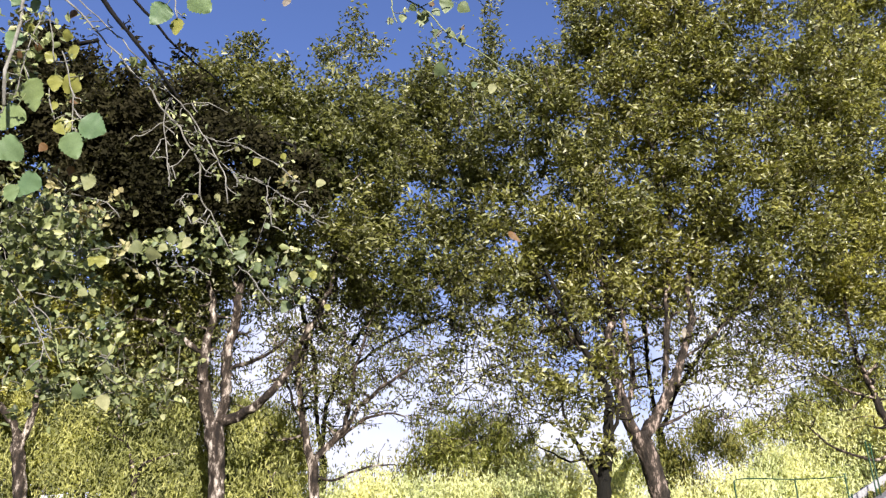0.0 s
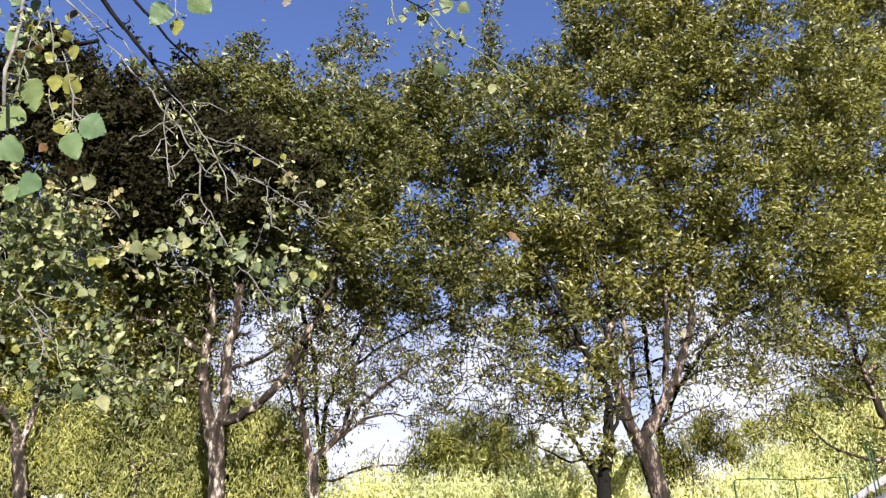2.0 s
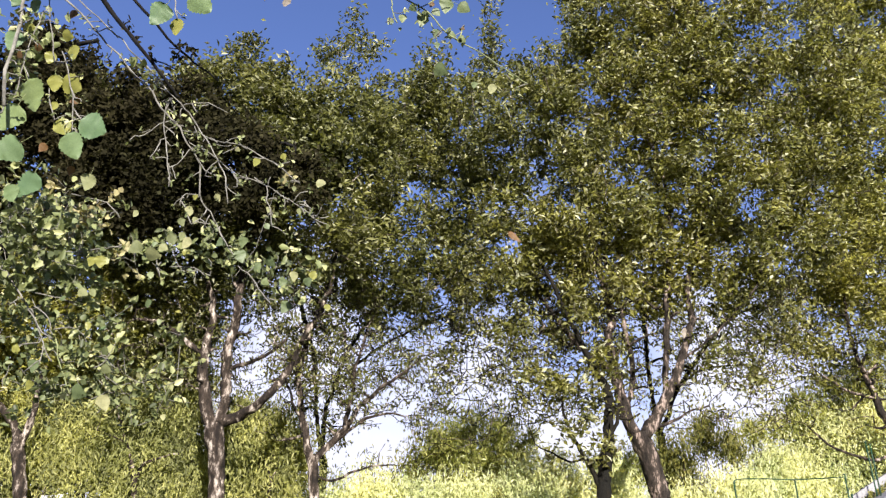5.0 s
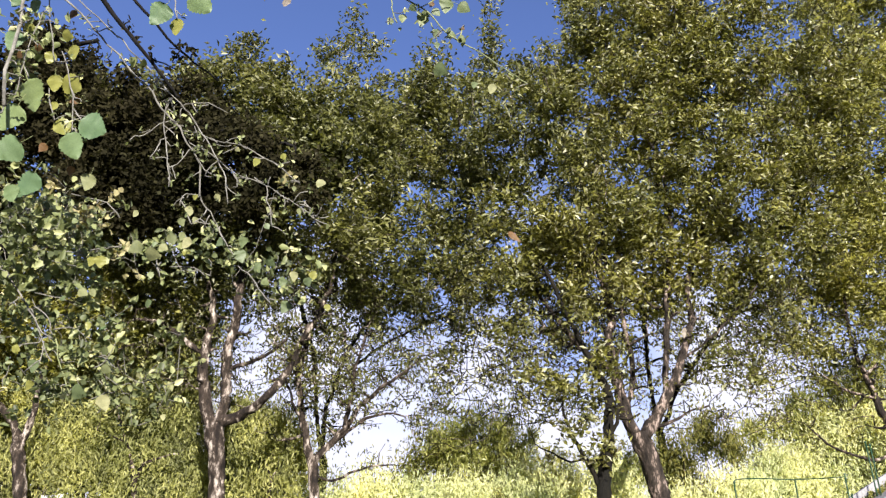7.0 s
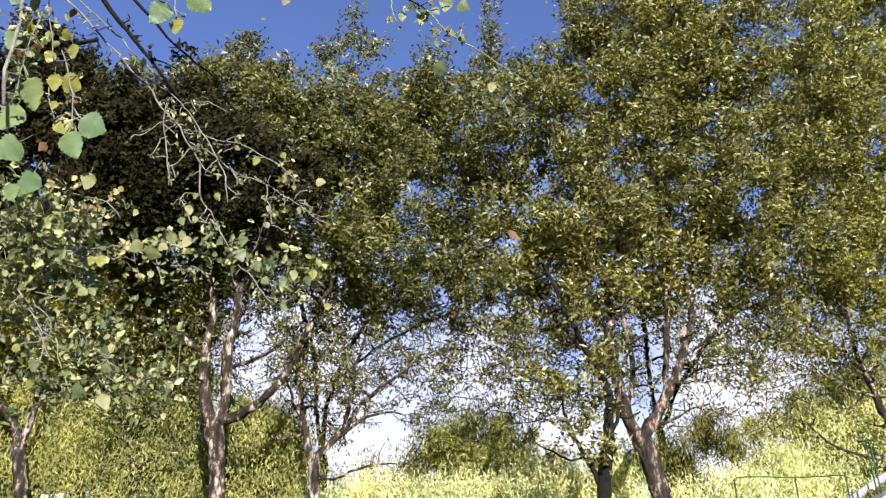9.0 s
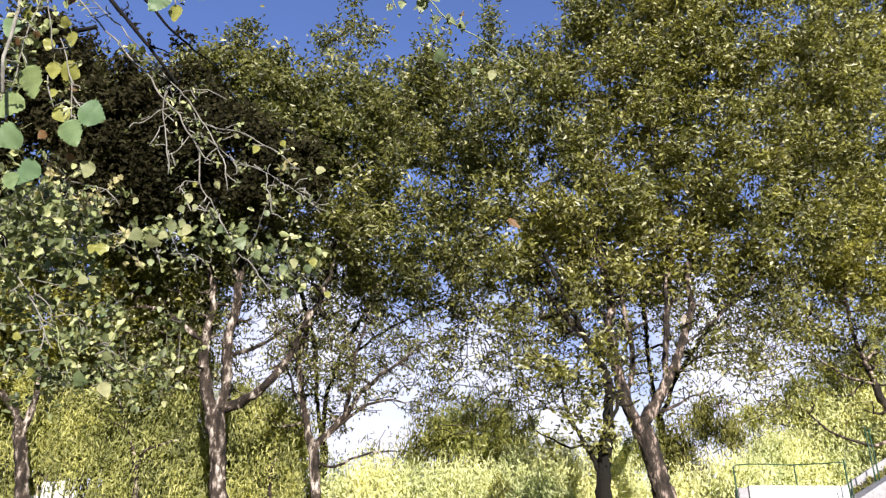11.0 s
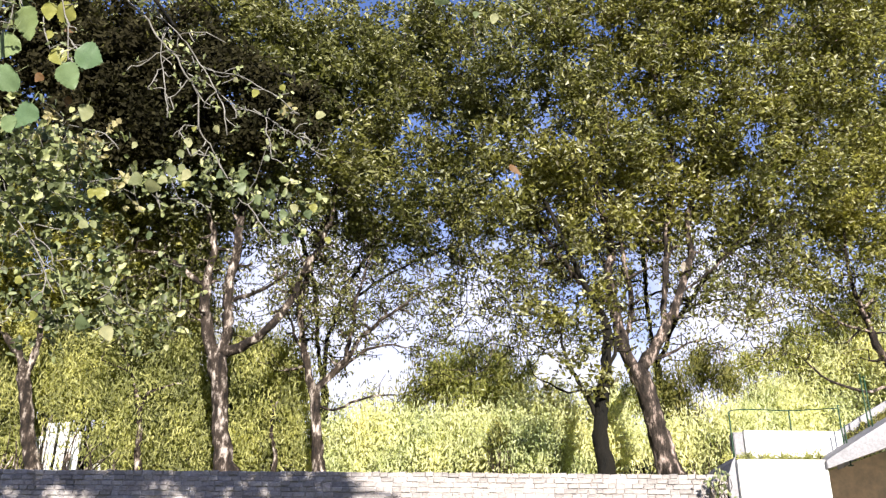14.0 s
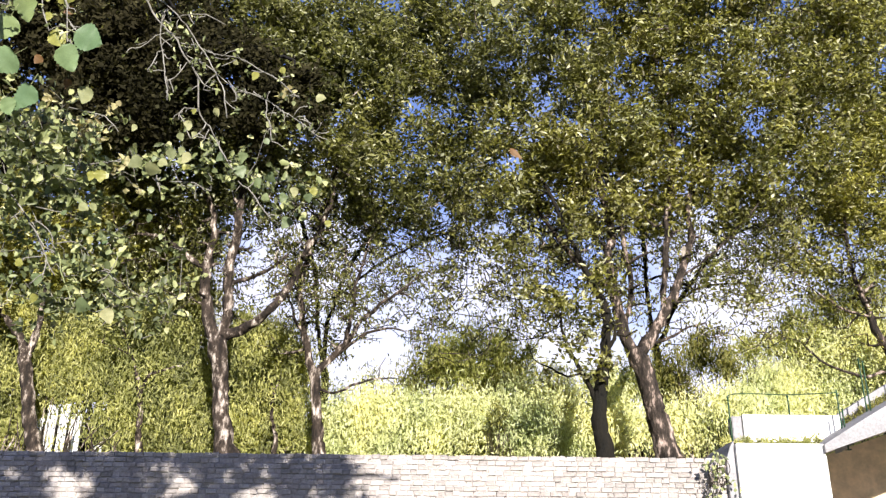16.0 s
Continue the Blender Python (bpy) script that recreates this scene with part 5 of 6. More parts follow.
near_twig([(-1.155, 2.20, 3.232, 0.0011), (-1.139, 2.20, 3.214, 0.0010), (-1.122, 2.20, 3.199, 0.0010)], TWIG, "pale twig with few leaves")
near_twig([(-1.245, 2.20, 3.308, 0.0013), (-1.222, 2.20, 3.243, 0.0011), (-1.201, 2.20, 3.189, 0.0010)], TWIG, "pale twig with few leaves")
near_twig([(-1.297, 2.60, 3.165, 0.0013), (-1.225, 2.60, 3.147, 0.0014), (-1.193, 2.60, 3.136, 0.0014), (-1.149, 2.60, 3.108, 0.0015), (-1.110, 2.60, 3.070, 0.0015)], TWIG, "pale twig with few leaves")
near_twig([(-1.486, 2.60, 2.922, 0.0030), (-1.433, 2.60, 2.838, 0.0028), (-1.383, 2.60, 2.783, 0.0026), (-1.345, 2.60, 2.727, 0.0024), (-1.319, 2.60, 2.677, 0.0022), (-1.291, 2.60, 2.628, 0.0021), (-1.268, 2.60, 2.590, 0.0019), (-1.234, 2.60, 2.548, 0.0017)], TWIG, "pale twig with few leaves")
near_twig([(-1.345, 2.60, 2.727, 0.0018), (-1.320, 2.60, 2.697, 0.0015), (-1.286, 2.60, 2.648, 0.0013), (-1.247, 2.60, 2.626, 0.0011)], TWIG, "pale twig with few leaves")
near_twig([(-1.383, 2.60, 2.781, 0.0015), (-1.397, 2.60, 2.763, 0.0012), (-1.414, 2.60, 2.743, 0.0009)], TWIG, "pale twig with few leaves")
near_twig([(-1.275, 2.60, 2.605, 0.0014), (-1.273, 2.60, 2.571, 0.0011), (-1.271, 2.60, 2.537, 0.0009)], TWIG, "pale twig with few leaves")
near_twig([(-1.285, 2.60, 2.619, 0.0013), (-1.322, 2.60, 2.609, 0.0011), (-1.359, 2.60, 2.598, 0.0009)], TWIG, "pale twig with few leaves")
near_twig([(-1.332, 2.60, 2.737, 0.0014), (-1.290, 2.60, 2.711, 0.0011), (-1.265, 2.60, 2.677, 0.0009)], TWIG, "pale twig with few leaves")
near_twig([(-1.260, 2.65, 2.648, 0.0014), (-1.240, 2.65, 2.605, 0.0014), (-1.228, 2.65, 2.561, 0.0014), (-1.205, 2.65, 2.513, 0.0014), (-1.179, 2.65, 2.461, 0.0014)], TWIG_GREEN, "thin hanging green twig")
near_twig([(-1.301, 2.60, 2.942, 0.0014), (-1.224, 2.60, 2.937, 0.0013), (-1.151, 2.60, 2.954, 0.0013), (-1.100, 2.60, 2.959, 0.0012)], TWIG, "pale twig with few leaves")
near_twig([(-0.930, 2.65, 2.909, 0.0017), (-0.887, 2.65, 2.905, 0.0015), (-0.842, 2.65, 2.898, 0.0014), (-0.787, 2.65, 2.875, 0.0011)], TWIG, "pale twig with few leaves")
near_twig([(-0.700, 2.65, 2.915, 0.0017), (-0.668, 2.65, 2.883, 0.0015), (-0.635, 2.65, 2.841, 0.0014), (-0.609, 2.65, 2.810, 0.0013), (-0.575, 2.65, 2.775, 0.0011)], TWIG, "pale twig with few leaves")
near_twig([(-1.395, 2.70, 2.833, 0.0014), (-1.344, 2.70, 2.818, 0.0013), (-1.293, 2.70, 2.808, 0.0011), (-1.249, 2.70, 2.797, 0.0010)], TWIG, "pale twig with few leaves")
near_twig([(-1.286, 2.70, 2.725, 0.0014), (-1.244, 2.70, 2.702, 0.0012), (-1.213, 2.70, 2.688, 0.0010), (-1.167, 2.70, 2.664, 0.0009)], TWIG, "pale twig with few leaves")
near_twig([(-1.169, 2.70, 2.606, 0.0014), (-1.137, 2.70, 2.604, 0.0012), (-1.102, 2.70, 2.593, 0.0010), (-1.075, 2.70, 2.567, 0.0009)], TWIG, "pale twig with few leaves")
near_twig([(-0.959, 2.60, 2.922, 0.0012), (-0.951, 2.60, 2.880, 0.0010), (-0.938, 2.60, 2.845, 0.0008)], TWIG, "pale twig with few leaves")
near_twig([(-0.916, 2.20, 3.721, 0.0012), (-0.900, 2.20, 3.673, 0.0011), (-0.882, 2.20, 3.604, 0.0010)], TWIG, "pale twig with few leaves")
# pale green twig that hangs before the sky
near_twig([(-0.179, 2.25, 3.774, 0.0031), (-0.134, 2.26, 3.732, 0.0030), (-0.085, 2.27, 3.713, 0.0028), (-0.046, 2.28, 3.664, 0.0026), (-0.008, 2.29, 3.630, 0.0025), (0.031, 2.30, 3.612, 0.0023), (0.089, 2.31, 3.586, 0.0022), (0.146, 2.32, 3.545, 0.0020), (0.203, 2.33, 3.505, 0.0018), (0.245, 2.34, 3.486, 0.0017), (0.283, 2.35, 3.456, 0.0015)], TWIG_GREEN, "pale green twig")
near_twig([(-0.193, 2.25, 3.759, 0.0020), (-0.182, 2.25, 3.713, 0.0018), (-0.171, 2.25, 3.677, 0.0015), (-0.158, 2.25, 3.632, 0.0012)], TWIG_GREEN, "pale green twig")
near_twig([(-0.089, 2.26, 3.707, 0.0015), (-0.054, 2.26, 3.727, 0.0014), (-0.012, 2.26, 3.748, 0.0014), (0.031, 2.26, 3.768, 0.0013)], TWIG_GREEN, "pale green twig")
near_twig([(-0.043, 2.30, 3.677, 0.0013), (-0.031, 2.30, 3.639, 0.0011), (-0.023, 2.30, 3.590, 0.0010)], TWIG_GREEN, "pale green twig")
near_twig([(0.031, 2.30, 3.612, 0.0012), (0.054, 2.30, 3.602, 0.0011), (0.062, 2.30, 3.637, 0.0010), (0.062, 2.30, 3.657, 0.0010)], TWIG_GREEN, "pale green twig")
near_twig([(-0.062, 2.27, 3.680, 0.0012), (-0.069, 2.27, 3.655, 0.0010), (-0.081, 2.27, 3.630, 0.0010)], TWIG_GREEN, "pale green twig")


held(joined_tubes("twiggery", SHOOTS, rng_near, TWIG, near, "short pale side shoots", 4, 0.02, 0.1, 0.001))
held(leaf_cloud("foliage", np.vstack(BUDS), rng_near, 0.020, 0.009, PALE, near, "tiny pale leaves on bare twigs", rounded=True, facing=0.4))


def broad_leaf_mesh(name, mat, seed, pointed=0.15):
    """A rounded leaf of unit length with a toothed edge, folded on its midrib."""
    rng = np.random.default_rng(seed)
    n = 16
    wave = rng.uniform(0, 6.28, 4)
    verts, faces = [], []
    for i in range(n + 1):
        t = i / n
        w = 0.47 * math.sin(math.pi * t ** 0.72) ** 0.75 if 0 < t < 1 else 0.0
        w *= 1 - pointed * t
        tooth = 1 + (0.07 if i % 2 else -0.05) + 0.10 * math.sin(5 * t + wave[0])
        tooth2 = 1 + (0.07 if i % 2 else -0.05) + 0.10 * math.sin(6 * t + wave[1])
        z = -0.18 * t * t + 0.006 * math.sin(14 * t + wave[2])
        verts += [(-w * tooth, t, z + 0.10 * w + rng.normal() * 0.03), (-w * 0.5, t, z + 0.07 * w), (0, t, z - 0.015),
                  (w * 0.5, t, z + 0.07 * w), (w * tooth2, t, z + 0.10 * w + rng.normal() * 0.03)]
    for i in range(n):
        for k in range(4):
            a = i * 5 + k
            faces.append((a, a + 1, a + 6, a + 5))
    me = bpy.data.meshes.new(name)
    me.from_pydata(verts, [], faces)
    me.materials.append(mat)
    me.polygons.foreach_set("use_smooth", [True] * len(me.polygons))
    return me


def stalk_mesh():
    """A thin bent leaf stalk ending at the origin."""
    v, f = tube([(0, -0.42, 0.03, 0.010), (0.015, -0.2, -0.01, 0.011), (0, 0.05, -0.012, 0.014)], np.random.default_rng(2), 5, 0.1, 0.0)
    me = bpy.data.meshes.new("stalk")
    me.from_pydata(v, [], f)
    me.materials.append(TWIG_GREEN)
    return me


STALK = stalk_mesh()
LEAVES = [broad_leaf_mesh("leaf", BIGLEAF, s) for s in (1, 2, 3, 7, 8)]
DLEAF, MLEAF = broad_leaf_mesh("leaf", DRY, 11, 0.3), broad_leaf_mesh("leaf", PALE_SOFT, 12, 0.25)
YLEAF, RLEAF, BLEAF = broad_leaf_mesh("leaf", YELLOW, 4), broad_leaf_mesh("leaf", RUST, 5, 0.4), broad_leaf_mesh("leaf", BLUSH, 6, 0.0)


def hang_leaf(place, size, turn, mesh=None, lean=0.0):
    """A leaf whose stalk is at the top; turn swings its tip in the plane that faces the camera."""
    i = int(abs(place[0] * 977 + place[2] * 613)) % 5
    ob = new("leaf", mesh or LEAVES[i])
    ob.parent = near
    ob.matrix_parent_inverse = OFFSET
    tilt = random.uniform(-25, 25)
    ob.matrix_basis = (Matrix.Translation(place) @ Matrix.Rotation(radians(27), 4, "X") @ Matrix.Rotation(radians(turn), 4, "Y")
                       @ Matrix.Rotation(radians(-90 + lean), 4, "X") @ Matrix.Rotation(radians(tilt), 4, "Y") @ Matrix.Scale(size, 4)
                       @ Matrix.Translation((0, -0.5, 0)))
    stalk = new("stalk", STALK)
    stalk.parent = ob
    return ob


hang_leaf((-1.275, 2.18, 3.267), 0.109, -20)
hang_leaf((-1.326, 2.18, 3.181), 0.096, 30)
hang_leaf((-1.309, 2.18, 3.065), 0.094, 60)
hang_leaf((-1.065, 2.18, 3.147), 0.095, -65)
hang_leaf((-1.115, 2.18, 3.077), 0.089, -28)
hang_leaf((-1.389, 2.18, 3.486), 0.070, 15)
hang_leaf((-1.348, 2.18, 3.632), 0.047, -20)
hang_leaf((-1.417, 2.18, 3.657), 0.050, 30)
hang_leaf((-0.935, 2.18, 3.598), 0.087, 35)
hang_leaf((-0.803, 2.18, 3.647), 0.098, -50)
hang_leaf((-1.221, 2.18, 2.941), 0.090, 30)
hang_leaf((-1.261, 2.18, 2.912), 0.055, -20)
hang_leaf((-1.178, 2.22, 3.175), 0.062, -30, YLEAF)
hang_leaf((-1.182, 2.22, 3.342), 0.076, -60, YLEAF)
hang_leaf((-1.239, 2.22, 3.346), 0.058, 0, YLEAF)
hang_leaf((-1.277, 2.22, 3.450), 0.043, 20, YLEAF)
hang_leaf((-1.204, 2.22, 3.473), 0.050, -10, YLEAF)
hang_leaf((-1.237, 2.22, 3.544), 0.044, -70, YLEAF)
hang_leaf((-1.372, 2.22, 3.581), 0.038, -80, YLEAF)
hang_leaf((-0.885, 2.22, 3.581), 0.060, 0, YLEAF)
hang_leaf((-1.101, 2.50, 2.851), 0.042, 0, YLEAF)
hang_leaf((-1.130, 2.50, 2.851), 0.034, 15, YLEAF)
hang_leaf((-0.639, 2.50, 3.233), 0.033, 20, YLEAF)
hang_leaf((-0.547, 2.50, 3.256), 0.025, -30, YLEAF)
hang_leaf((-0.413, 2.50, 2.805), 0.030, -10, YLEAF)
hang_leaf((-0.361, 2.50, 2.693), 0.024, 0, YLEAF)
hang_leaf((-1.302, 2.50, 2.552), 0.029, -60, YLEAF)
hang_leaf((-1.224, 2.22, 3.257), 0.030, 20, YLEAF)
hang_leaf((-0.829, 2.50, 3.094), 0.022, 0, YLEAF)
hang_leaf((-0.953, 2.55, 2.905), 0.059, -80, DLEAF)
hang_leaf((-0.900, 2.55, 2.960), 0.042, -20, DLEAF)
hang_leaf((-0.851, 2.55, 2.945), 0.044, 30, DLEAF)
hang_leaf((-0.923, 2.55, 2.928), 0.034, -60, DLEAF)
hang_leaf((-0.869, 2.55, 2.971), 0.032, 10, DLEAF)
hang_leaf((-0.781, 2.55, 2.988), 0.038, -50, DLEAF)
hang_leaf((-0.485, 2.55, 2.825), 0.034, 10, DLEAF)
hang_leaf((-1.035, 2.55, 2.506), 0.038, -70, DLEAF)
hang_leaf((-1.024, 2.55, 2.398), 0.052, -20, DLEAF)
hang_leaf((-0.957, 2.55, 2.407), 0.034, -60, DLEAF)
hang_leaf((-1.038, 2.55, 3.057), 0.026, 30, DLEAF)
hang_leaf((-0.858, 2.55, 3.068), 0.035, 0, DLEAF)
hang_leaf((-0.877, 2.55, 3.025), 0.032, -20, DLEAF)
hang_leaf((-0.768, 2.55, 3.120), 0.032, -30, DLEAF)
hang_leaf((-0.834, 2.55, 3.031), 0.026, 30, DLEAF)
hang_leaf((-0.698, 2.55, 3.181), 0.026, -20, DLEAF)
hang_leaf((-0.723, 2.55, 3.320), 0.023, -50, DLEAF)
hang_leaf((-0.420, 2.55, 3.181), 0.036, -80, DLEAF)
hang_leaf((-0.511, 2.55, 3.158), 0.019, 0, DLEAF)
hang_leaf((-0.591, 2.55, 3.075), 0.022, 20, DLEAF)
hang_leaf((-0.561, 2.55, 3.057), 0.019, -30, DLEAF)
hang_leaf((-0.485, 2.55, 3.068), 0.026, 0, DLEAF)
hang_leaf((-1.017, 2.55, 2.928), 0.050, 60, DLEAF)
hang_leaf((-1.223, 2.55, 3.181), 0.062, 20, DLEAF)
hang_leaf((-1.157, 2.55, 2.764), 0.037, -60, DLEAF)
hang_leaf((-1.126, 2.55, 2.764), 0.030, -30, DLEAF)
hang_leaf((-0.698, 2.68, 3.018), 0.043, 0, MLEAF)
hang_leaf((-0.701, 2.68, 2.963), 0.050, -20, MLEAF)
hang_leaf((-0.529, 2.68, 2.772), 0.045, 30, MLEAF)
hang_leaf((-1.160, 2.68, 2.473), 0.058, -80, MLEAF)
hang_leaf((-1.328, 2.68, 2.562), 0.046, 0, MLEAF)
hang_leaf((-0.592, 2.68, 2.941), 0.042, -60, MLEAF)
hang_leaf((-0.639, 2.68, 2.920), 0.042, -30, MLEAF)
hang_leaf((-0.776, 2.68, 3.018), 0.040, 40, MLEAF)
hang_leaf((-0.460, 2.68, 2.866), 0.035, -20, MLEAF)
hang_leaf((-0.547, 2.68, 2.866), 0.035, 20, MLEAF)
hang_leaf((-0.604, 2.68, 2.866), 0.032, -60, MLEAF)
hang_leaf((-0.143, 2.30, 3.695), 0.033, 0, MLEAF)
hang_leaf((-0.187, 2.30, 3.682), 0.028, 30, MLEAF)
hang_leaf((-0.151, 2.30, 3.647), 0.014, 0, MLEAF)
hang_leaf((-0.076, 2.30, 3.687), 0.049, 15, MLEAF)
hang_leaf((-0.026, 2.30, 3.723), 0.036, -40, MLEAF)
hang_leaf((0.006, 2.30, 3.754), 0.060, 10, MLEAF)
hang_leaf((0.071, 2.30, 3.744), 0.050, -60, MLEAF)
hang_leaf((0.062, 2.30, 3.602), 0.032, -60, MLEAF)
hang_leaf((0.027, 2.30, 3.622), 0.033, -70, MLEAF)
hang_leaf((-0.023, 2.30, 3.577), 0.024, 0, MLEAF)
hang_leaf((-0.027, 2.30, 3.627), 0.036, 10, MLEAF)
hang_leaf((-0.008, 2.30, 3.471), 0.054, -70, MLEAF)
hang_leaf((0.160, 2.30, 3.393), 0.038, 15, DLEAF)
hang_leaf((0.101, 2.30, 3.409), 0.025, 0, MLEAF)
hang_leaf((-0.063, 2.30, 3.713), 0.033, -70, MLEAF)
hang_leaf((-0.106, 2.30, 3.744), 0.033, -50, MLEAF)
hang_leaf((-0.043, 2.26, 3.722), 0.023, 30, RLEAF)
hang_leaf((0.065, 2.26, 3.616), 0.014, -60, RLEAF)
hang_leaf((-1.262, 2.26, 3.671), 0.035, 20, RLEAF)
hang_leaf((-1.249, 2.26, 3.127), 0.033, 40, RLEAF)
hang_leaf((-1.184, 2.26, 3.310), 0.037, 60, RLEAF)
hang_leaf((-1.402, 2.26, 3.495), 0.028, -50, RLEAF)
hang_leaf((-1.347, 2.26, 3.528), 0.032, -80, RLEAF)
hang_leaf((-1.144, 2.26, 3.042), 0.032, 10, RLEAF)
# leaf that drifts on the water, hung here to fit the camera's view
hang_leaf((-0.527, 2.20, 3.673), 0.035, 20, BLEAF)

# twig added only to hold the drifting leaf
near_line("twig", [(-0.69, 2.20, 3.84, 0.002), (-0.64, 2.20, 3.75, 0.002), (-0.60, 2.20, 3.68, 0.001)], TWIG, "pale twig", 5)


def crown_leaf(owner, place, size, mesh, turn):
    """A single odd-coloured leaf set at the front of a crown to fit the camera's view."""
    ob = new("leaf", mesh)
    ob.parent = owner
    ob.matrix_basis = Matrix.Translation(place) @ Matrix.Rotation(radians(turn), 4, "Y") @ Matrix.Rotation(radians(-70), 4, "X") @ Matrix.Scale(size, 4) @ Matrix.Scale(0.5, 4, (1, 0, 0))


broad = bpy.data.objects["tree.003"]
# the first two drift on the water; placed here to fit the view
crown_leaf(broad, (7.005, 14.200, 12.598), 0.26, BLEAF, 60)
crown_leaf(broad, (1.219, 14.200, 9.365), 0.30, RLEAF, -50)
crown_leaf(broad, (4.381, 14.600, 7.618), 0.2, BLEAF, 10)
# leafy sprays of the near tree
def spray(clumps, density, per, length, width, mat, label, sg):
    t = []
    for x, y, z, r in clumps:
        n = max(3, int(density * 3.14 * r * r))
        p = rng_near.normal(size=(n, 3)) * np.array([0.62, 0.8, 0.62]) * r
        t.append(p + np.array([x, y, z]))
    wood = np.vstack([curve_points(l, 0.08) for l in (
        [(-2.0, 3.0, 2.6, 0.008), (-1.7, 2.9, 2.75, 0.006), (-1.35, 2.85, 2.85, 0.004), (-1.0, 2.8, 2.95, 0.003), (-0.75, 2.8, 2.93, 0.002), (-0.5, 2.8, 2.84, 0.002)],
        [(-2.0, 3.0, 2.6, 0.008), (-1.6, 2.9, 2.6, 0.006), (-1.3, 2.85, 2.5, 0.004), (-1.0, 2.8, 2.4, 0.002)],
        [(-1.62, 2.3, 3.1, 0.008), (-1.5, 2.7, 3.0, 0.005), (-1.3, 2.75, 3.0, 0.003)])])
    lines, thick = grow(wood, np.vstack(t), rng_near)
    thick = np.clip(thick * 0.16, 0.0006, 0.002)
    held(twig_mesh("twiggery", lines, thick, TWIG, near))
    i = rng_near.integers(0, len(lines), len(lines) * per)
    p = lines[i, 2] + (lines[i, 1] - lines[i, 2]) * rng_near.uniform(0, 0.9, len(i))[:, None] + rng_near.normal(size=(len(i), 3)) * sg
    held(leaf_cloud("foliage", p, rng_near, length, width, mat, near, label, rounded=True, facing=0.35))


spray([(-0.788, 2.80, 3.059, 0.076), (-0.717, 2.80, 3.008, 0.076), (-0.634, 2.80, 2.949, 0.072), (-0.532, 2.80, 2.940, 0.080), (-0.472, 2.80, 2.949, 0.052), (-0.853, 2.80, 3.124, 0.048), (-0.996, 2.80, 3.077, 0.068), (-1.051, 2.80, 3.036, 0.040), (-0.932, 2.80, 3.059, 0.052), (-1.532, 2.80, 3.082, 0.120), (-1.378, 2.80, 3.036, 0.100), (-1.456, 2.80, 2.923, 0.120), (-1.268, 2.80, 2.990, 0.080), (-1.298, 2.80, 2.835, 0.110)], 560, 5, 0.031, 0.019, PALE, "grey-green small leaves in sprays", 0.016)
spray([(-1.152, 2.80, 2.792, 0.090), (-1.414, 2.80, 2.728, 0.120), (-1.246, 2.80, 2.666, 0.120), (-1.103, 2.80, 2.625, 0.110), (-0.963, 2.80, 2.585, 0.100), (-0.900, 2.80, 2.687, 0.080), (-1.143, 2.80, 2.525, 0.100), (-1.007, 2.80, 2.506, 0.090), (-1.317, 2.80, 2.545, 0.120), (-1.464, 2.80, 2.605, 0.100), (-1.590, 2.80, 3.249, 0.090), (-1.391, 2.80, 3.200, 0.100), (-1.261, 2.80, 3.176, 0.080), (-1.116, 2.80, 3.059, 0.072)], 400, 5, 0.031, 0.019, PALE, "grey-green small leaves in sprays", 0.016)
spray([(-1.368, 2.70, 3.178, 0.058), (-1.262, 2.70, 3.155, 0.050), (-1.200, 2.70, 3.202, 0.039), (-1.316, 2.70, 3.120, 0.050), (-1.122, 2.70, 2.984, 0.035), (-0.584, 2.70, 3.261, 0.027)], 900, 5, 0.030, 0.019, DRY_SMALL, "dry beige small leaves", 0.012)
spray([(-1.501, 2.60, 3.154, 0.067), (-1.403, 2.60, 3.064, 0.074), (-1.302, 2.60, 3.042, 0.074), (-1.466, 2.60, 2.998, 0.082), (-1.356, 2.60, 2.933, 0.074), (-1.252, 2.60, 2.891, 0.067), (-1.189, 2.60, 2.954, 0.056), (-1.417, 2.60, 2.870, 0.074), (-1.359, 2.60, 3.131, 0.056)], 700, 5, 0.034, 0.022, PALE, "pale green small leaves in sprays", 0.016)
MID_LEAVES = [broad_leaf_mesh("leaf", m, s, p) for m, s, p in ((PALE_SOFT, 21, 0.2), (PALE_SOFT, 22, 0.35), (BIGLEAF, 23, 0.2), (YELLOW, 24, 0.4))]
rng_mid = np.random.default_rng(41)
for x, y, z, r in [(-1.54, 2.75, 3.12, 0.12), (-1.40, 2.75, 3.03, 0.12), (-1.46, 2.75, 2.85, 0.14), (-1.27, 2.75, 2.81, 0.14), (-1.38, 2.75, 2.60, 0.13), (-1.18, 2.75, 2.64, 0.13), (-1.16, 2.75, 2.96, 0.10), (-1.04, 2.75, 2.81, 0.08), (-1.39, 2.75, 3.19, 0.06), (-0.69, 2.75, 2.96, 0.08), (-0.52, 2.75, 2.94, 0.06), (-0.91, 2.75, 2.96, 0.08)]:
    for k in range(5 if r > 0.09 else 3):
        p = (x + rng_mid.normal() * 0.55 * r, y + rng_mid.uniform(-0.3, 0.3), z + rng_mid.normal() * 0.55 * r)
        hang_leaf(p, rng_mid.uniform(0.016, 0.036), rng_mid.uniform(-90, 90), MID_LEAVES[int(rng_mid.choice(4, p=[0.4, 0.35, 0.12, 0.13]))], rng_mid.uniform(-50, 20))
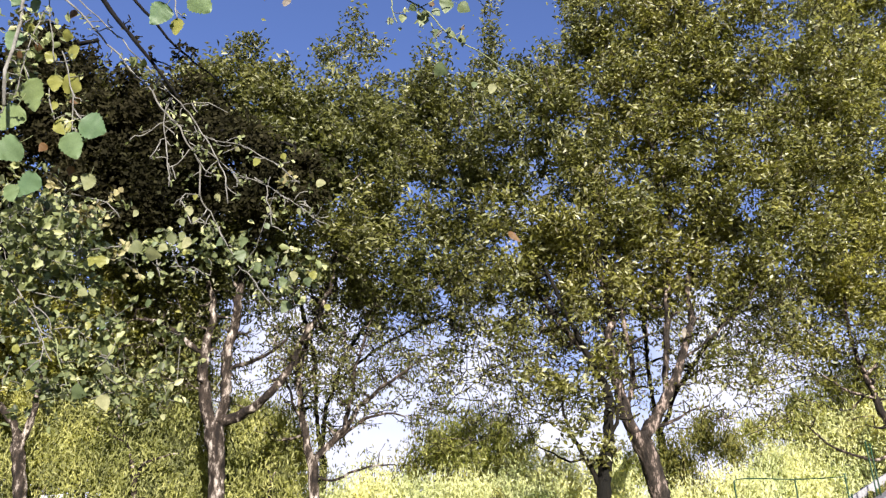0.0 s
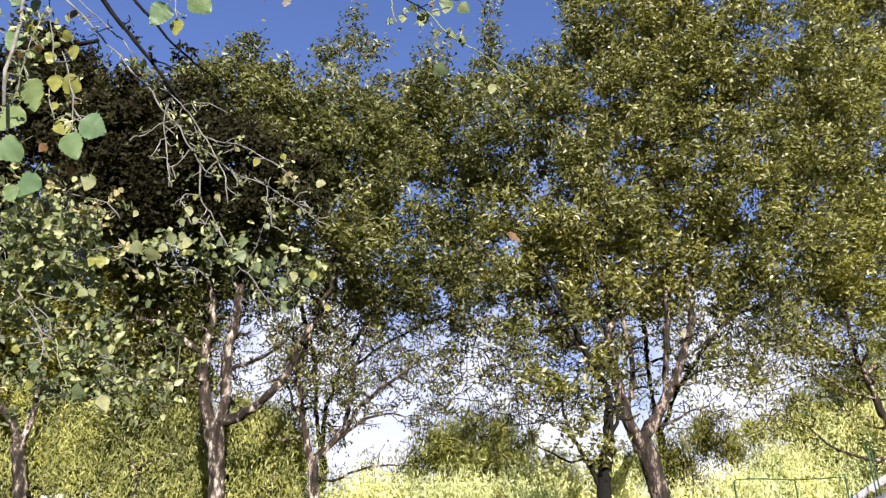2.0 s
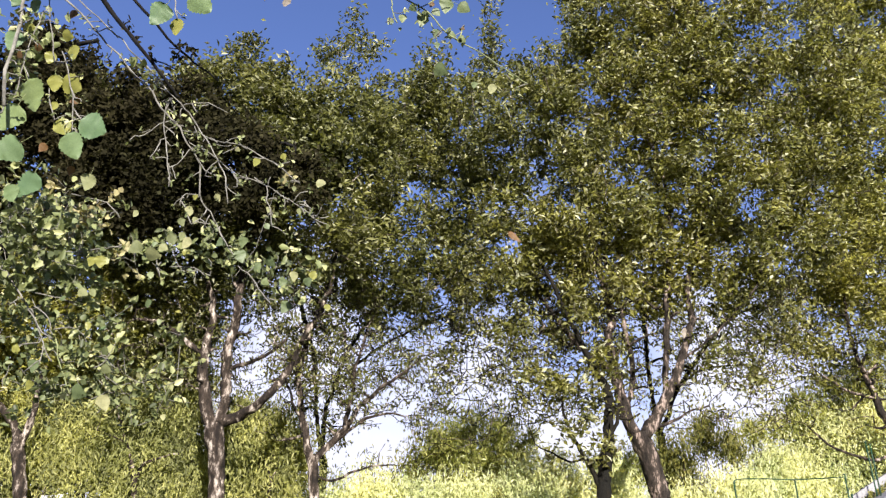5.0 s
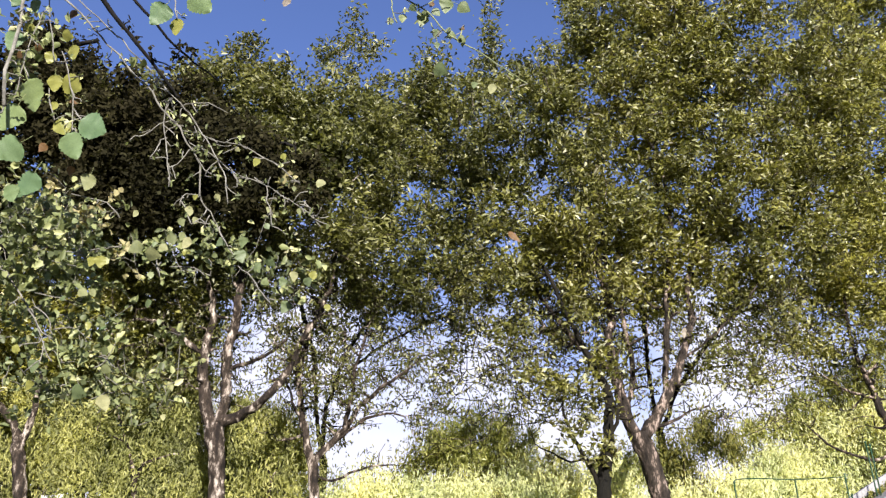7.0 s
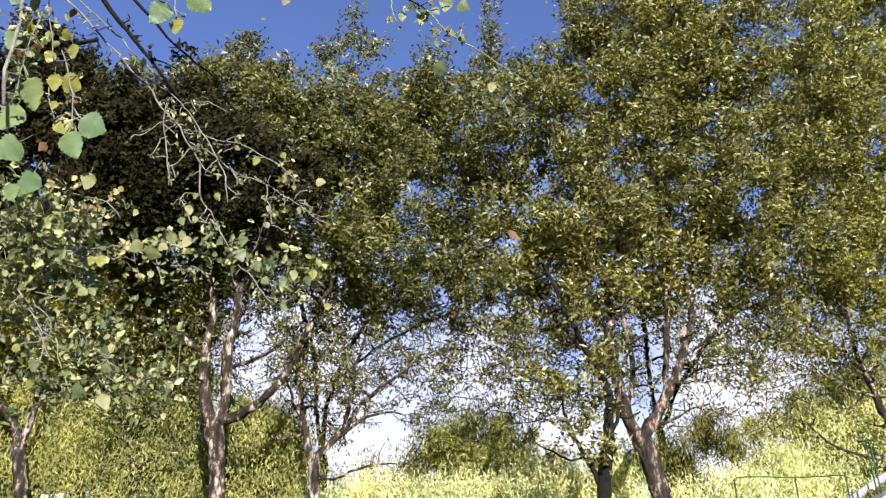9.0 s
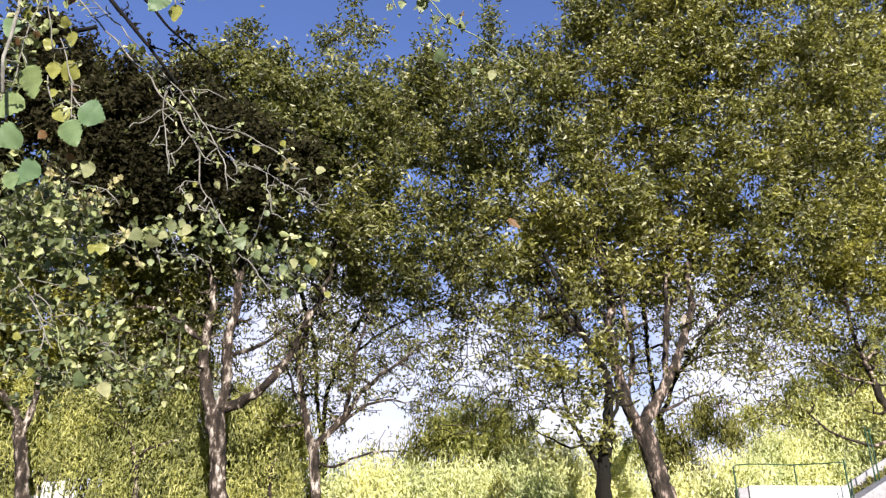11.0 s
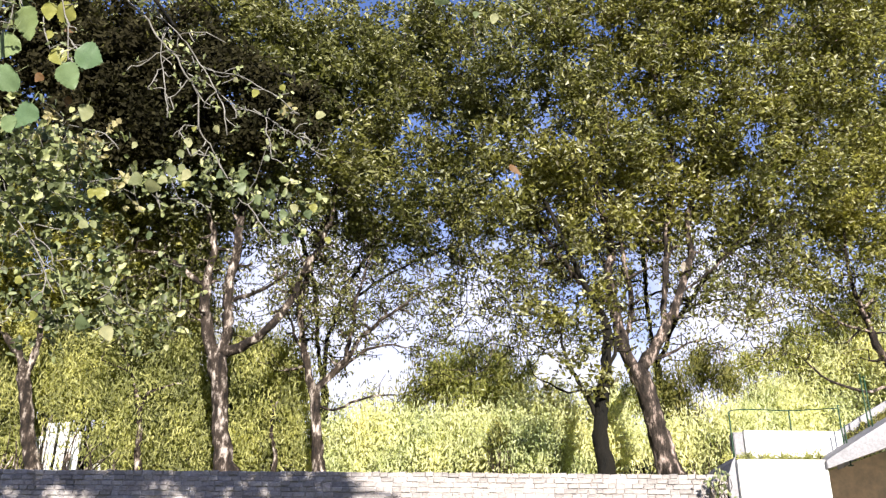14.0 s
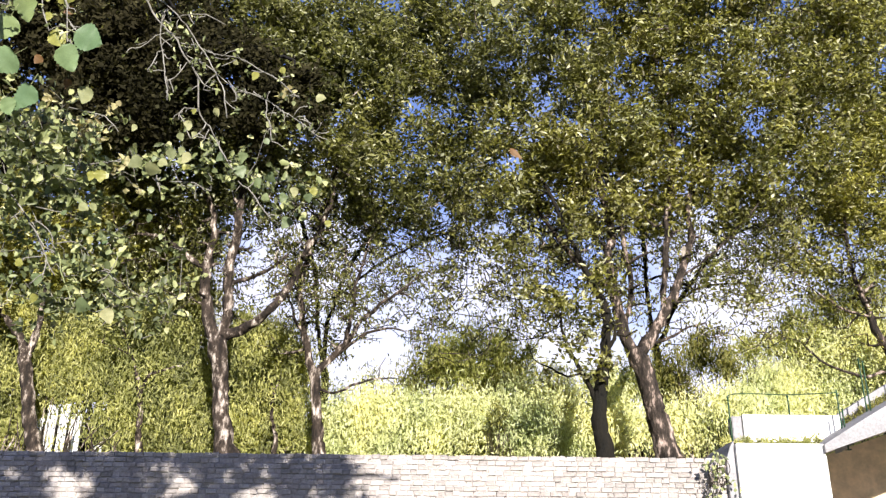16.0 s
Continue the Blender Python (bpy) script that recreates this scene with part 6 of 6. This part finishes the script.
dark_clumps = [(-0.906, 2.33, 3.603, 0.017), (-0.916, 2.33, 3.566, 0.015), (-0.880, 2.33, 3.583, 0.019), (-1.009, 2.33, 3.566, 0.015), (-0.992, 2.33, 3.534, 0.015), (-1.090, 2.33, 3.679, 0.016), (-1.190, 2.33, 3.603, 0.012), (-1.062, 2.33, 3.628, 0.010), (-0.850, 2.33, 3.578, 0.017), (-0.927, 2.33, 3.505, 0.017), (-0.893, 2.33, 3.541, 0.019), (-0.820, 2.33, 3.493, 0.015)]
# their silhouette against the sky is put into the colour
held(leaf_cloud("foliage", clump_cloud(dark_clumps, rng_near, 6000, 300, 1.0), rng_near, 0.018, 0.012, SHADED_LEAF, near, "small leaves coloured as silhouettes on bare twigs", rounded=True))
sky_clumps = [(-1.560, 2.40, 3.794, 0.061), (-1.478, 2.40, 3.794, 0.049), (-1.486, 2.40, 3.689, 0.048), (-1.425, 2.40, 3.689, 0.044), (-1.522, 2.40, 3.587, 0.051), (-1.433, 2.40, 3.587, 0.048), (-1.417, 2.40, 3.794, 0.041), (-1.470, 2.40, 3.488, 0.051), (-1.377, 2.40, 3.650, 0.032), (-1.053, 2.40, 3.562, 0.024), (-1.097, 2.40, 3.587, 0.020)]
pts = clump_cloud(sky_clumps, rng_near, 900, 40, 1.0)
held(leaf_cloud("foliage", pts, rng_near, 0.035, 0.022, PALE, near, "small pale leaves on bare twigs", rounded=True))

# ---- wall stones, last ----
rng_wall = np.random.default_rng(9)
WIDTHS = (0.10, 0.12, 0.145, 0.17, 0.20)
SIZES = [stone_mesh("stone", w, 0.073, 0.06, rng_wall) for w in WIDTHS]
rest_v, rest_f = [], []
made = 0
for row in range(15):
    z = WALL_TOP - 0.038 - row * 0.079
    x = -11.0 + rng_wall.uniform(0, 0.15)
    while x < 4.5:
        k = int(rng_wall.integers(0, 5))
        if x + WIDTHS[k] > 4.60:
            break
        at = Vector((x + WIDTHS[k] / 2, WALL_Y + rng_wall.uniform(-0.014, 0.008), z + rng_wall.uniform(-0.008, 0.008)))
        if row < 7 and x > -1.7 and made < 300:
            ob = new("stone", SIZES[k])
            ob.parent = wall
            ob.location = at - Vector((0, WALL_Y, 0))
            made += 1
        else:
            o = len(rest_v)
            rest_v += [v.co + at - Vector((0, WALL_Y, 0)) for v in SIZES[k].vertices]
            rest_f += [tuple(i + o for i in p.vertices) for p in SIZES[k].polygons]
        x += WIDTHS[k] + 0.006
tagged(mesh_object("stones", rest_v, rest_f, STONE, wall), kind="stuff")
